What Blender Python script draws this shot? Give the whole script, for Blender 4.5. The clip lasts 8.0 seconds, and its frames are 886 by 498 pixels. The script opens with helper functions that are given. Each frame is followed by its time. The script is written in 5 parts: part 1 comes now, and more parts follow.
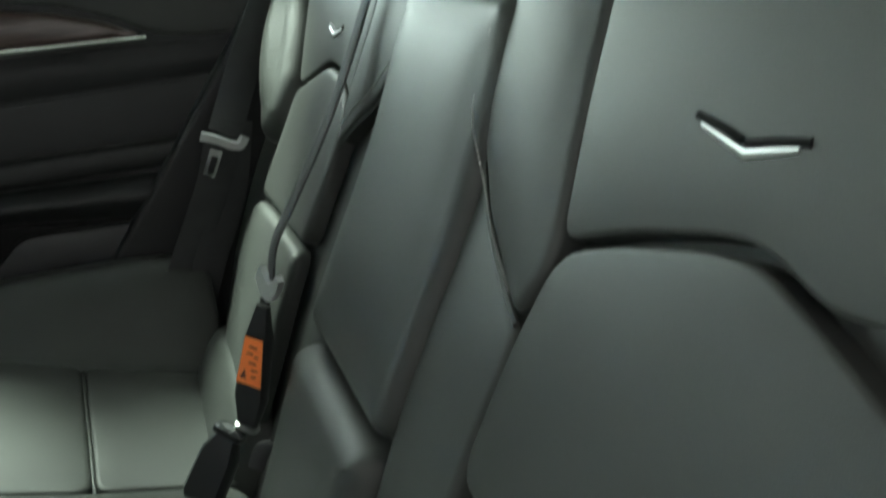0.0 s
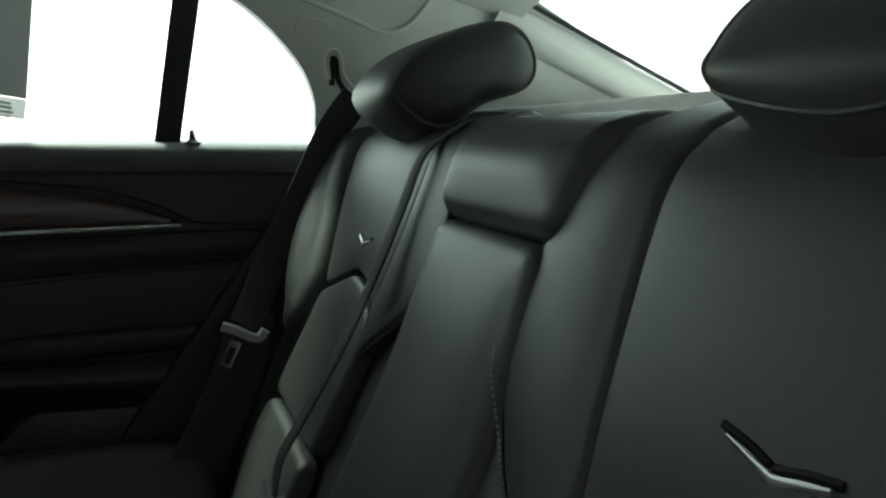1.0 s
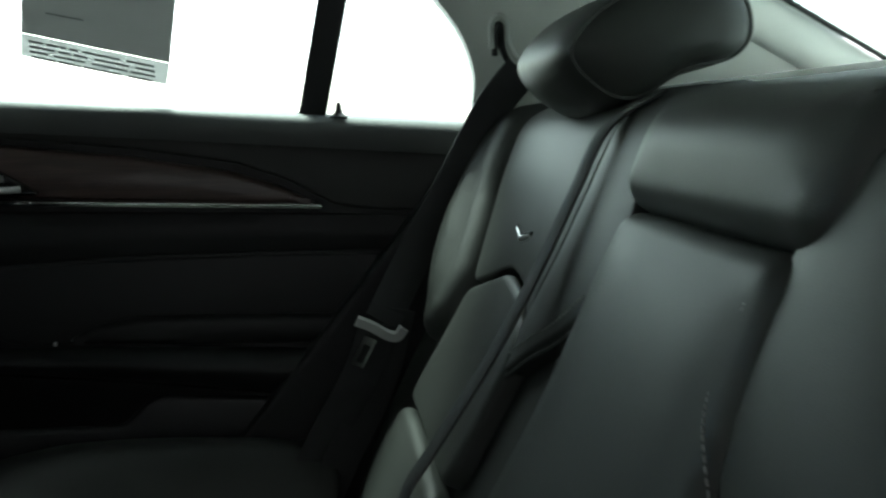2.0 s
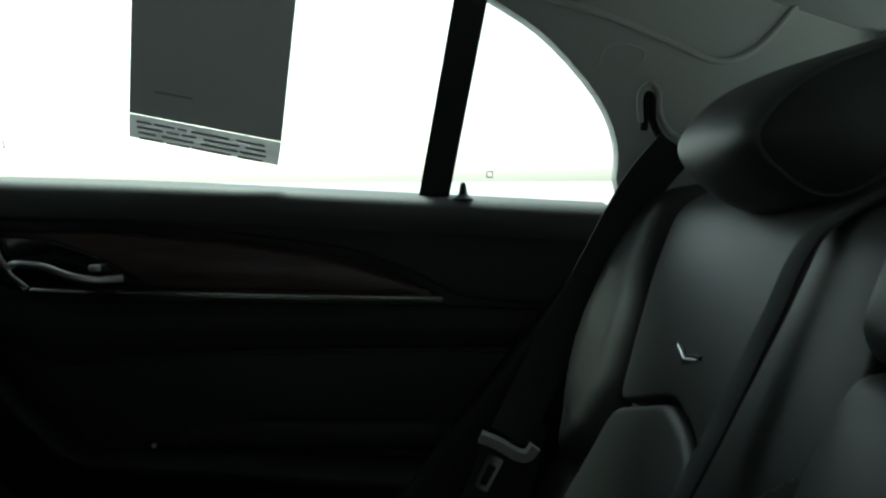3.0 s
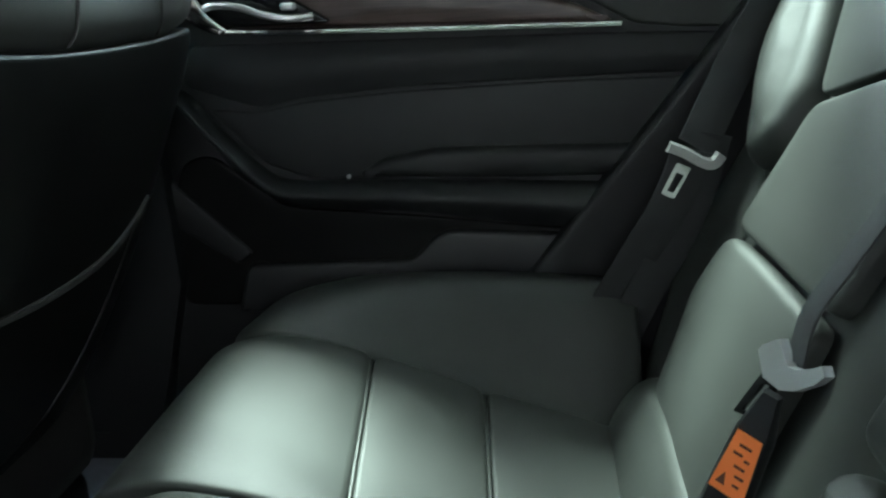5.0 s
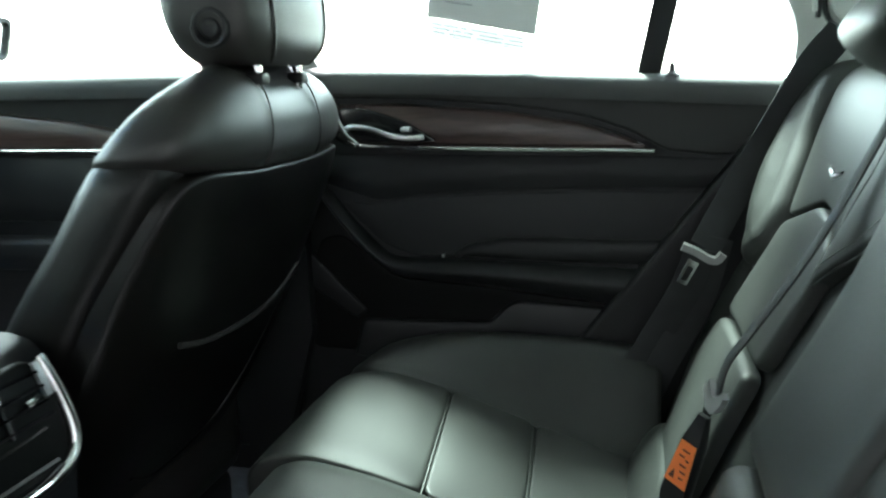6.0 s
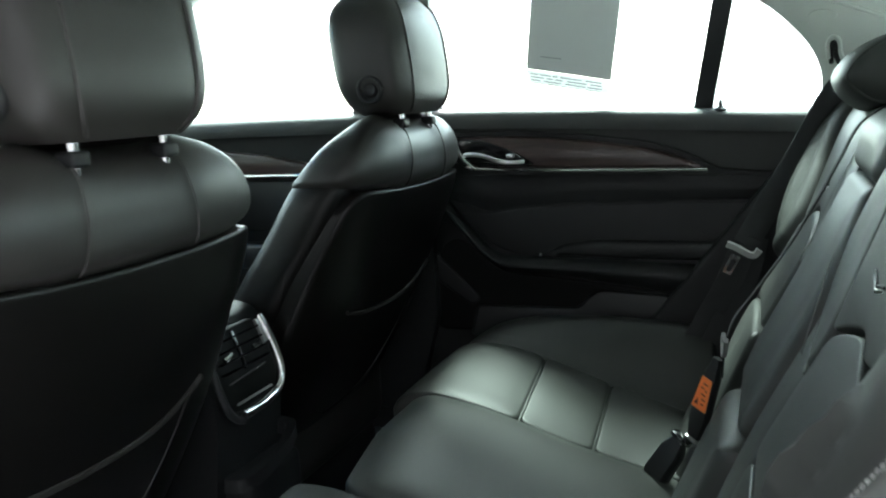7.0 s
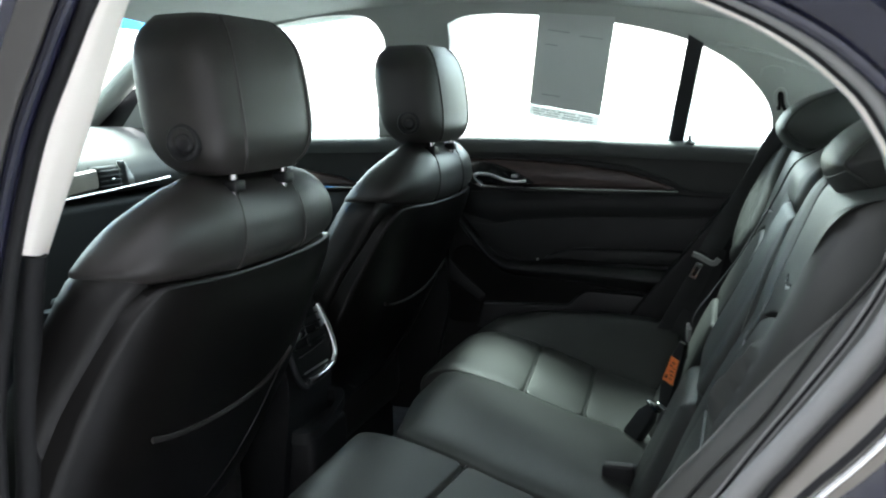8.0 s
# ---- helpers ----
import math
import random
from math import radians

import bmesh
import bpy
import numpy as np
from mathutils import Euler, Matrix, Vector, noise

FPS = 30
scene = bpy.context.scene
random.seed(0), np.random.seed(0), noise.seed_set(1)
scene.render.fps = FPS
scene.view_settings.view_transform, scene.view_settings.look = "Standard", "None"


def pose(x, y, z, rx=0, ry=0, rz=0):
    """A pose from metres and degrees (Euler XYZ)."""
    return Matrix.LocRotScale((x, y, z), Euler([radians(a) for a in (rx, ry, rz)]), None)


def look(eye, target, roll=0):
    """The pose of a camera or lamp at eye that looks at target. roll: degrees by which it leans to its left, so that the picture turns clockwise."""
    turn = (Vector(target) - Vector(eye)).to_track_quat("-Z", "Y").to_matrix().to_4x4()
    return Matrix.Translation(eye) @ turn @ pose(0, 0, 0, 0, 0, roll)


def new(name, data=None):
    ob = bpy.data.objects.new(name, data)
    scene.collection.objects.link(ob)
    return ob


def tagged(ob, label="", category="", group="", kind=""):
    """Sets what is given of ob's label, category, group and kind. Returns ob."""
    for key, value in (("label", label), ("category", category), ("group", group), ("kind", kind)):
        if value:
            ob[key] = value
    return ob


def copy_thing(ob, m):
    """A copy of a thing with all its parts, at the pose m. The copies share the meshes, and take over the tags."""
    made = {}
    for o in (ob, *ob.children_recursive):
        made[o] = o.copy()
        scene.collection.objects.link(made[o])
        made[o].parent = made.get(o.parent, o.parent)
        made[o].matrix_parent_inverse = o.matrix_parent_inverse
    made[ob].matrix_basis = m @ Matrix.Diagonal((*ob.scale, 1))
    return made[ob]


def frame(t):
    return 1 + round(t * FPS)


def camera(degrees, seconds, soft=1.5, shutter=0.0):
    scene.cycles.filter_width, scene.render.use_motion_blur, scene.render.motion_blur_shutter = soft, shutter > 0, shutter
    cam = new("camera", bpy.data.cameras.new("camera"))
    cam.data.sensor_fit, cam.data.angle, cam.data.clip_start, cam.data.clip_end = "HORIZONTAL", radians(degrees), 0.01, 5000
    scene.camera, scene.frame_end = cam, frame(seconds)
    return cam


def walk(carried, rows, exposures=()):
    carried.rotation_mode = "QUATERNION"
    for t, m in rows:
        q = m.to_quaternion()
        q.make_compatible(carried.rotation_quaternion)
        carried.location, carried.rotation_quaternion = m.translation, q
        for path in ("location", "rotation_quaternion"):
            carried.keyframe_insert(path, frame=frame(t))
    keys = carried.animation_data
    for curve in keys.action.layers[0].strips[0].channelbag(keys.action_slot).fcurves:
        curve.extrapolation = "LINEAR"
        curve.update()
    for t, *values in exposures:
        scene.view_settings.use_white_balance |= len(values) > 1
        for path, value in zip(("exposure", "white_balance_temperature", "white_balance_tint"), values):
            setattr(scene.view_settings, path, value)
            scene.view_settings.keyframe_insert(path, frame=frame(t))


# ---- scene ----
cam = camera(54.8, 8.0, 2.1, 0.4)
PATH = [
    (0, (-0.207, -0.609, 1.006), (0.359, 1.186, 0.33), -6.1),
    (0.5, (-0.199, -0.606, 1.031), (0.41, 1.254, 0.619), -3.6),
    (1, (-0.197, -0.592, 1.049), (0.381, 1.302, 0.765), -2.0),
    (1.5, (-0.188, -0.52, 1.041), (0.256, 1.408, 0.747), -0.3),
    (2, (-0.172, -0.441, 1.027), (0.062, 1.524, 0.74), 0.1),
    (2.2, (-0.157, -0.401, 1.028), (-0.026, 1.575, 0.752), -0.2),
    (3.3, (-0.174, -0.287, 1.067), (-0.254, 1.706, 0.923), -0.4),
    (3.5, (-0.172, -0.286, 1.066), (-0.269, 1.705, 0.897), -0.7),
    (4, (-0.207, -0.311, 1.04), (-0.288, 1.659, 0.704), -1.6),
    (4.2, (-0.213, -0.316, 1.01), (-0.318, 1.641, 0.615), -2.0),
    (4.5, (-0.242, -0.341, 0.983), (-0.376, 1.59, 0.479), -2.7),
    (4.7, (-0.258, -0.355, 0.978), (-0.435, 1.556, 0.413), -3.2),
    (5, (-0.308, -0.378, 0.971), (-0.518, 1.523, 0.389), -3.0),
    (5.2, (-0.295, -0.402, 0.967), (-0.605, 1.495, 0.414), -3.1),
    (6.3, (-0.181, -0.831, 1.08), (-0.675, 1.07, 0.705), -1.5),
    (6.5, (-0.156, -0.909, 1.09), (-0.708, 0.975, 0.711), -1.9),
    (7, (-0.078, -1.077, 1.085), (-0.795, 0.758, 0.741), -3.1),
    (7.5, (-0.066, -1.247, 1.115), (-0.783, 0.589, 0.775), -3.0),
    (8, (-0.056, -1.425, 1.15), (-0.71, 0.434, 0.81), -1.6),
]
walk(cam, [(t, look(eye, target, roll)) for t, eye, target, roll in PATH],
     exposures=[(0, 4.05, 6900, 7), (0.5, 3.65, 6900, 7), (1.0, 2.35, 6850, 7), (1.5, 1.75, 6700, 7), (2.0, 2.5, 6550, 6), (2.2, 2.4, 6550, 6), (3.3, 0.95, 6500, 7), (3.5, 0.95, 6500, 7), (3.8, 1.35, 6500, 6), (4.0, 2.0, 6500, 5), (4.2, 2.9, 6450, 4), (4.5, 4.1, 6400, 4), (5.2, 4.3, 6300, 6), (6.5, 4.0, 6450, 6), (8, 3.4, 6350, 12)])

# ---- light ----
world = bpy.data.worlds.new("world")
scene.world = world
world.use_nodes = True
wn, wl = world.node_tree.nodes, world.node_tree.links
sky = wn.new("ShaderNodeTexSky")
sky.sky_type, sky.sun_disc = "NISHITA", False
sky.sun_elevation, sky.sun_rotation = radians(58), radians(-23)
sky.air_density, sky.dust_density, sky.ozone_density = 1.0, 1.6, 1.0
wn["Background"].inputs["Strength"].default_value = 0.15
haze = wn.new("ShaderNodeHueSaturation")
haze.inputs["Saturation"].default_value = 0.38
wl.new(sky.outputs[0], haze.inputs["Color"])
wl.new(haze.outputs[0], wn["Background"].inputs["Color"])
sun = new("sun", bpy.data.lights.new("sun", "SUN"))
sun.data.energy, sun.data.angle, sun.data.color = 1.95, radians(18), (0.95, 1.0, 0.99)
sun.matrix_world = look((-2.2, 5.2, 9.0), (0, 0, 0))


# ---- materials ----
def material(name, base, rough=0.5, metal=0.0, bump=0.0, scale=300.0, vary=0.25, vary_scale=6.0, coat=0.0, tex="noise", spec=0.5, detail=4.0, dist=0.001):
    m = bpy.data.materials.new(name)
    m.use_nodes = True
    n, l = m.node_tree.nodes, m.node_tree.links
    b = n["Principled BSDF"]
    co = n.new("ShaderNodeTexCoord")
    big = n.new("ShaderNodeTexNoise")
    big.inputs["Scale"].default_value, big.inputs["Detail"].default_value = vary_scale, detail
    l.new(co.outputs["Object"], big.inputs["Vector"])
    mix = n.new("ShaderNodeMix")
    mix.data_type = "RGBA"
    lo = tuple(c * (1 - vary) for c in base) + (1,)
    hi = tuple(min(1, c * (1 + vary)) for c in base) + (1,)
    mix.inputs["A"].default_value, mix.inputs["B"].default_value = lo, hi
    l.new(big.outputs["Fac"], mix.inputs["Factor"])
    l.new(mix.outputs["Result"], b.inputs["Base Color"])
    mr = n.new("ShaderNodeMapRange")
    mr.inputs["To Min"].default_value, mr.inputs["To Max"].default_value = max(0.02, rough - 0.07), min(1, rough + 0.07)
    l.new(big.outputs["Fac"], mr.inputs["Value"])
    l.new(mr.outputs["Result"], b.inputs["Roughness"])
    b.inputs["Metallic"].default_value = metal
    b.inputs["Specular IOR Level"].default_value = spec
    b.inputs["Coat Weight"].default_value = coat
    b.inputs["Coat Roughness"].default_value = 0.05
    if bump:
        if tex == "voronoi":
            g = n.new("ShaderNodeTexVoronoi")
            g.feature = "DISTANCE_TO_EDGE"
            out = g.outputs["Distance"]
        else:
            g = n.new("ShaderNodeTexNoise")
            g.inputs["Detail"].default_value = 6
            out = g.outputs["Fac"]
        g.inputs["Scale"].default_value = scale
        l.new(co.outputs["Object"], g.inputs["Vector"])
        bp = n.new("ShaderNodeBump")
        bp.inputs["Strength"].default_value, bp.inputs["Distance"].default_value = bump, dist
        l.new(out, bp.inputs["Height"])
        l.new(bp.outputs["Normal"], b.inputs["Normal"])
    return m


LEATHER = material("black_leather", (0.0345, 0.0366, 0.0336), 0.48, bump=0.25, scale=750, tex="voronoi", vary_scale=9, dist=0.0005, spec=0.33)
# darker than the other leathers, to paint in shade on the seat backs
LEATHER_SHADED = material("black_back_shaded", (0.0048, 0.0043, 0.0040), 0.36, bump=0.22, scale=750, tex="voronoi", vary_scale=7, dist=0.0005, spec=0.30)
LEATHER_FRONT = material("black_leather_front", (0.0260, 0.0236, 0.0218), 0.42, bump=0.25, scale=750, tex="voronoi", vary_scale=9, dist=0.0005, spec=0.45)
GREY_PLASTIC = material("grey_plastic", (0.29, 0.295, 0.29), 0.5, vary=0.1, vary_scale=20)
STITCH = material("grey_thread", (0.16, 0.16, 0.15), 0.8, bump=0.3, scale=900)
LEDGE = material("grey_soft_ledge", (0.066, 0.069, 0.068), 0.6, bump=0.3, scale=700, vary_scale=8, dist=0.0006)
PLASTIC = material("soft_black_plastic", (0.0130, 0.0134, 0.0145), 0.5, bump=0.4, scale=700, vary_scale=5, dist=0.0006, spec=0.35)
PLASTIC_GREY = material("dark_grey_plastic", (0.016, 0.0165, 0.018), 0.5, bump=0.3, scale=700, vary_scale=8, dist=0.0006)
GLOSS_BLACK = material("gloss_black", (0.010, 0.010, 0.011), 0.12, coat=0.5, vary_scale=4)
WEBBING = material("black_webbing", (0.045, 0.046, 0.047), 0.8, bump=0.6, scale=1200, vary_scale=20, dist=0.0005, spec=0.15)
CARPET = material("black_carpet", (0.150, 0.160, 0.182), 0.95, bump=0.9, scale=650, vary=0.45, vary_scale=30, dist=0.003)
CHROME = material("chrome", (0.82, 0.82, 0.82), 0.10, metal=1.0, vary=0.04, vary_scale=12)
DASH = material("grey_dash_skin", (0.030, 0.031, 0.029), 0.6, bump=0.3, scale=700, vary=0.1, vary_scale=8, dist=0.0006)
# near-white base paints in the glare from the rear window
SHELF = material("shelf_cloth_lit", (0.85, 0.85, 0.83), 0.95, bump=0.5, scale=900, vary=0.06, vary_scale=14, dist=0.0008)
SATIN = material("satin_metal", (0.62, 0.62, 0.62), 0.32, metal=1.0, vary=0.1, vary_scale=20)
HEADLINER = material("grey_headliner_cloth", (0.40, 0.405, 0.385), 0.95, bump=0.5, scale=900, vary=0.08, vary_scale=14, dist=0.0008)
# near-black painted in for shade inside recesses; also colours the mirror rim
SHADE_RIM_BLACK = material("shade_rim_black", (0.004, 0.004, 0.004), 0.5, spec=0.15, vary_scale=9)
PILLAR = material("grey_pillar_trim", (0.35, 0.355, 0.335), 0.7, bump=0.3, scale=800, vary=0.08, vary_scale=8, dist=0.0006)
CREAM = material("cream_pillar_trim", (0.86, 0.80, 0.73), 0.6, bump=0.3, scale=800, vary=0.06, vary_scale=8, dist=0.0006)
PAINT = material("dark_blue_paint", (0.008, 0.009, 0.022), 0.25, coat=1.0, vary=0.15, vary_scale=3)
RUBBER = material("grey_weatherstrip", (0.21, 0.208, 0.20), 0.5, bump=0.3, scale=300, vary=0.12, vary_scale=10)
# grey-brown in place of dark body paint reflecting the ground
JAMB = material("jamb_reflection_tint", (0.24, 0.218, 0.185), 0.35, coat=0.4, vary=0.12, vary_scale=5)
# brown-grey stands for reflections on a gloss black window frame
JAMB_DARK = material("frame_reflection_tint", (0.055, 0.052, 0.047), 0.4, coat=0.3, vary=0.12, vary_scale=5)
EDGE_TRIM = material("dark_grey_edge_trim", (0.046, 0.047, 0.041), 0.5, bump=0.25, scale=750, tex="voronoi", vary_scale=9, dist=0.0005)
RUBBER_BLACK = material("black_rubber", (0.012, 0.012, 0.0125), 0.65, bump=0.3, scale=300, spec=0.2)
ORANGE = material("orange_label", (0.85, 0.20, 0.045), 0.6, vary=0.06, vary_scale=40)
INK = material("dark_ink", (0.10, 0.03, 0.015), 0.7, vary=0.1)
PAPER = material("grey_paper", (0.46, 0.47, 0.46), 0.85, vary=0.05, vary_scale=12)
PAPER_LIGHT = material("white_paper", (0.80, 0.80, 0.78), 0.85, vary=0.04, vary_scale=12)
PAPER_INK = material("grey_print", (0.22, 0.23, 0.23), 0.85, vary=0.1)
for m, f in ((PAPER, 0.13), (PAPER_LIGHT, 0.40), (PAPER_INK, 0.06)):
    n, l = m.node_tree.nodes, m.node_tree.links
    tl, mx = n.new("ShaderNodeBsdfTranslucent"), n.new("ShaderNodeMixShader")
    tl.inputs["Color"].default_value = (0.64, 0.64, 0.645, 1)
    mx.inputs[0].default_value = f
    l.new(n["Principled BSDF"].outputs[0], mx.inputs[1])
    l.new(tl.outputs[0], mx.inputs[2])
    l.new(mx.outputs[0], n["Material Output"].inputs["Surface"])
CONCRETE = material("pale_concrete", (0.60, 0.605, 0.60), 0.85, bump=0.4, scale=25, vary=0.12, vary_scale=1.5, dist=0.004)

LIGHT_BLOCK = material("light_block", (0.10, 0.10, 0.10), 0.7, bump=0.3, scale=20, vary=0.15, vary_scale=1.5, dist=0.004)


PALE_WOOD = material("pale_satin_wood", (0.27, 0.235, 0.20), 0.45, bump=0.2, scale=200, vary=0.15, vary_scale=30)


def wood_material():
    m = material("dark_brown_wood", (0.060, 0.030, 0.020), 0.38, coat=0.15)
    n, l = m.node_tree.nodes, m.node_tree.links
    b = n["Principled BSDF"]
    co = n.new("ShaderNodeTexCoord")
    mp = n.new("ShaderNodeMapping")
    mp.inputs["Scale"].default_value = (1.0, 9.0, 14.0)
    wv = n.new("ShaderNodeTexNoise")
    wv.inputs["Scale"].default_value, wv.inputs["Detail"].default_value, wv.inputs["Distortion"].default_value = 9, 8, 1.2
    ramp = n.new("ShaderNodeValToRGB")
    ramp.color_ramp.elements[0].color, ramp.color_ramp.elements[1].color = (0.040, 0.024, 0.021, 1), (0.080, 0.050, 0.044, 1)
    ramp.color_ramp.elements[0].position, ramp.color_ramp.elements[1].position = 0.35, 0.7
    l.new(co.outputs["Object"], mp.inputs["Vector"])
    l.new(mp.outputs["Vector"], wv.inputs["Vector"])
    l.new(wv.outputs["Fac"], ramp.inputs["Fac"])
    l.new(ramp.outputs["Color"], b.inputs["Base Color"])
    return m


WOOD = wood_material()


def glass_material(name, tint):
    m = bpy.data.materials.new(name)
    m.use_nodes = True
    n, l = m.node_tree.nodes, m.node_tree.links
    n.remove(n["Principled BSDF"])
    tr, gl, mix, lw, pw, ml = (n.new("ShaderNode" + k) for k in ("BsdfTransparent", "BsdfGlossy", "MixShader", "LayerWeight", "Math", "Math"))
    tr.inputs["Color"].default_value = (*tint, 1)
    gl.inputs["Roughness"].default_value = 0.02
    lw.inputs["Blend"].default_value = 0.5
    pw.operation, ml.operation = "POWER", "MULTIPLY_ADD"
    pw.inputs[1].default_value, ml.inputs[1].default_value, ml.inputs[2].default_value = 5.0, 0.9, 0.03
    l.new(lw.outputs["Facing"], pw.inputs[0])
    l.new(pw.outputs[0], ml.inputs[0])
    l.new(ml.outputs[0], mix.inputs[0])
    l.new(tr.outputs[0], mix.inputs[1])
    l.new(gl.outputs[0], mix.inputs[2])
    l.new(mix.outputs[0], n["Material Output"].inputs["Surface"])
    return m


GLASS = glass_material("clear_glass", (0.88, 0.965, 0.925))
GLASS_BLUE = glass_material("blue_band_glass", (0.25, 0.55, 0.85))
MIRROR = material("mirror_glass", (0.9, 0.9, 0.9), 0.02, metal=1.0, vary=0.01)


# ---- building helpers ----
from mathutils import geometry

def part(name, bm, mat, parent=None, label="", smooth=True):
    """One mesh object from a bmesh, under its thing."""
    bmesh.ops.recalc_face_normals(bm, faces=bm.faces)
    me = bpy.data.meshes.new(name)
    bm.to_mesh(me)
    bm.free()
    me.materials.append(mat)
    if smooth:
        for p in me.polygons:
            p.use_smooth = True
        me.set_sharp_from_angle(angle=radians(42))
    ob = new(name, me)
    if parent is not None:
        ob.parent = parent
    if label:
        ob["label"] = label
    return ob


def thing(name, label, category, group="", kind=""):
    return tagged(new(name), label, category, group, kind)


def lerp_table(table, v):
    """Smooth interpolation in a table of (key, value)."""
    k = len(table)
    if v <= table[0][0]:
        return table[0][1]
    if v >= table[-1][0]:
        return table[-1][1]
    i = max(q for q in range(k - 1) if table[q][0] <= v)
    slope = [(table[min(q + 1, k - 1)][1] - table[max(q - 1, 0)][1]) / (table[min(q + 1, k - 1)][0] - table[max(q - 1, 0)][0]) for q in (i, i + 1)]
    (a, fa), (c, fc) = table[i], table[i + 1]
    h = c - a
    f = (v - a) / h
    return fa * (1 + 2 * f) * (1 - f) ** 2 + slope[0] * h * f * (1 - f) ** 2 + fc * f * f * (3 - 2 * f) + slope[1] * h * f * f * (f - 1)


def spline(pts, n=8, closed=False):
    """Catmull-Rom through 2D or 3D points."""
    p = [np.array(q, float) for q in pts]
    k, out = len(p), []
    for i in range(k if closed else k - 1):
        if closed:
            a, b, c, d = p[i - 1], p[i], p[(i + 1) % k], p[(i + 2) % k]
        else:
            a, b, c, d = p[max(i - 1, 0)], p[i], p[i + 1], p[min(i + 2, k - 1)]
        for j in range(n):
            t = j / n
            out.append(0.5 * ((2 * b) + (c - a) * t + (2 * a - 5 * b + 4 * c - d) * t * t + (3 * b - a - 3 * c + d) * t ** 3))
    if not closed:
        out.append(p[-1])
    return out


def rounded(pts, radius, n=5):
    """A closed 2D polygon with its corners rounded."""
    out, k = [], len(pts)
    p = [np.array(q, float) for q in pts]
    for i in range(k):
        a, b, c = p[i - 1], p[i], p[(i + 1) % k]
        u, v = a - b, c - b
        lu, lv = np.linalg.norm(u), np.linalg.norm(v)
        r = min(radius, 0.45 * lu, 0.45 * lv)
        s, e = b + u / lu * r, b + v / lv * r
        for j in range(n + 1):
            t = j / n
            out.append((1 - t) ** 2 * s + 2 * t * (1 - t) * b + t * t * e)
    return out


def resample(pts, step):
    """A closed 2D outline in steps of about that length."""
    out, k = [], len(pts)
    for i in range(k):
        a, b = np.array(pts[i], float), np.array(pts[(i + 1) % k], float)
        m = max(1, int(np.linalg.norm(b - a) / step))
        out += [a + (b - a) * j / m for j in range(m)]
    return out


def signed_area(p):
    return 0.5 * sum(p[i - 1][0] * p[i][1] - p[i][0] * p[i - 1][1] for i in range(len(p)))


def inside(poly, x, y):
    """Which of the points x, y (arrays) lie in a polygon."""
    hit = np.zeros(x.shape, bool)
    a = np.array(poly)
    c = np.roll(a, -1, 0)
    for (x0, y0), (x1, y1) in zip(a, c):
        if y0 != y1:
            hit ^= ((y0 > y) != (y1 > y)) & (x < (x1 - x0) * (y - y0) / (y1 - y0) + x0)
    return hit


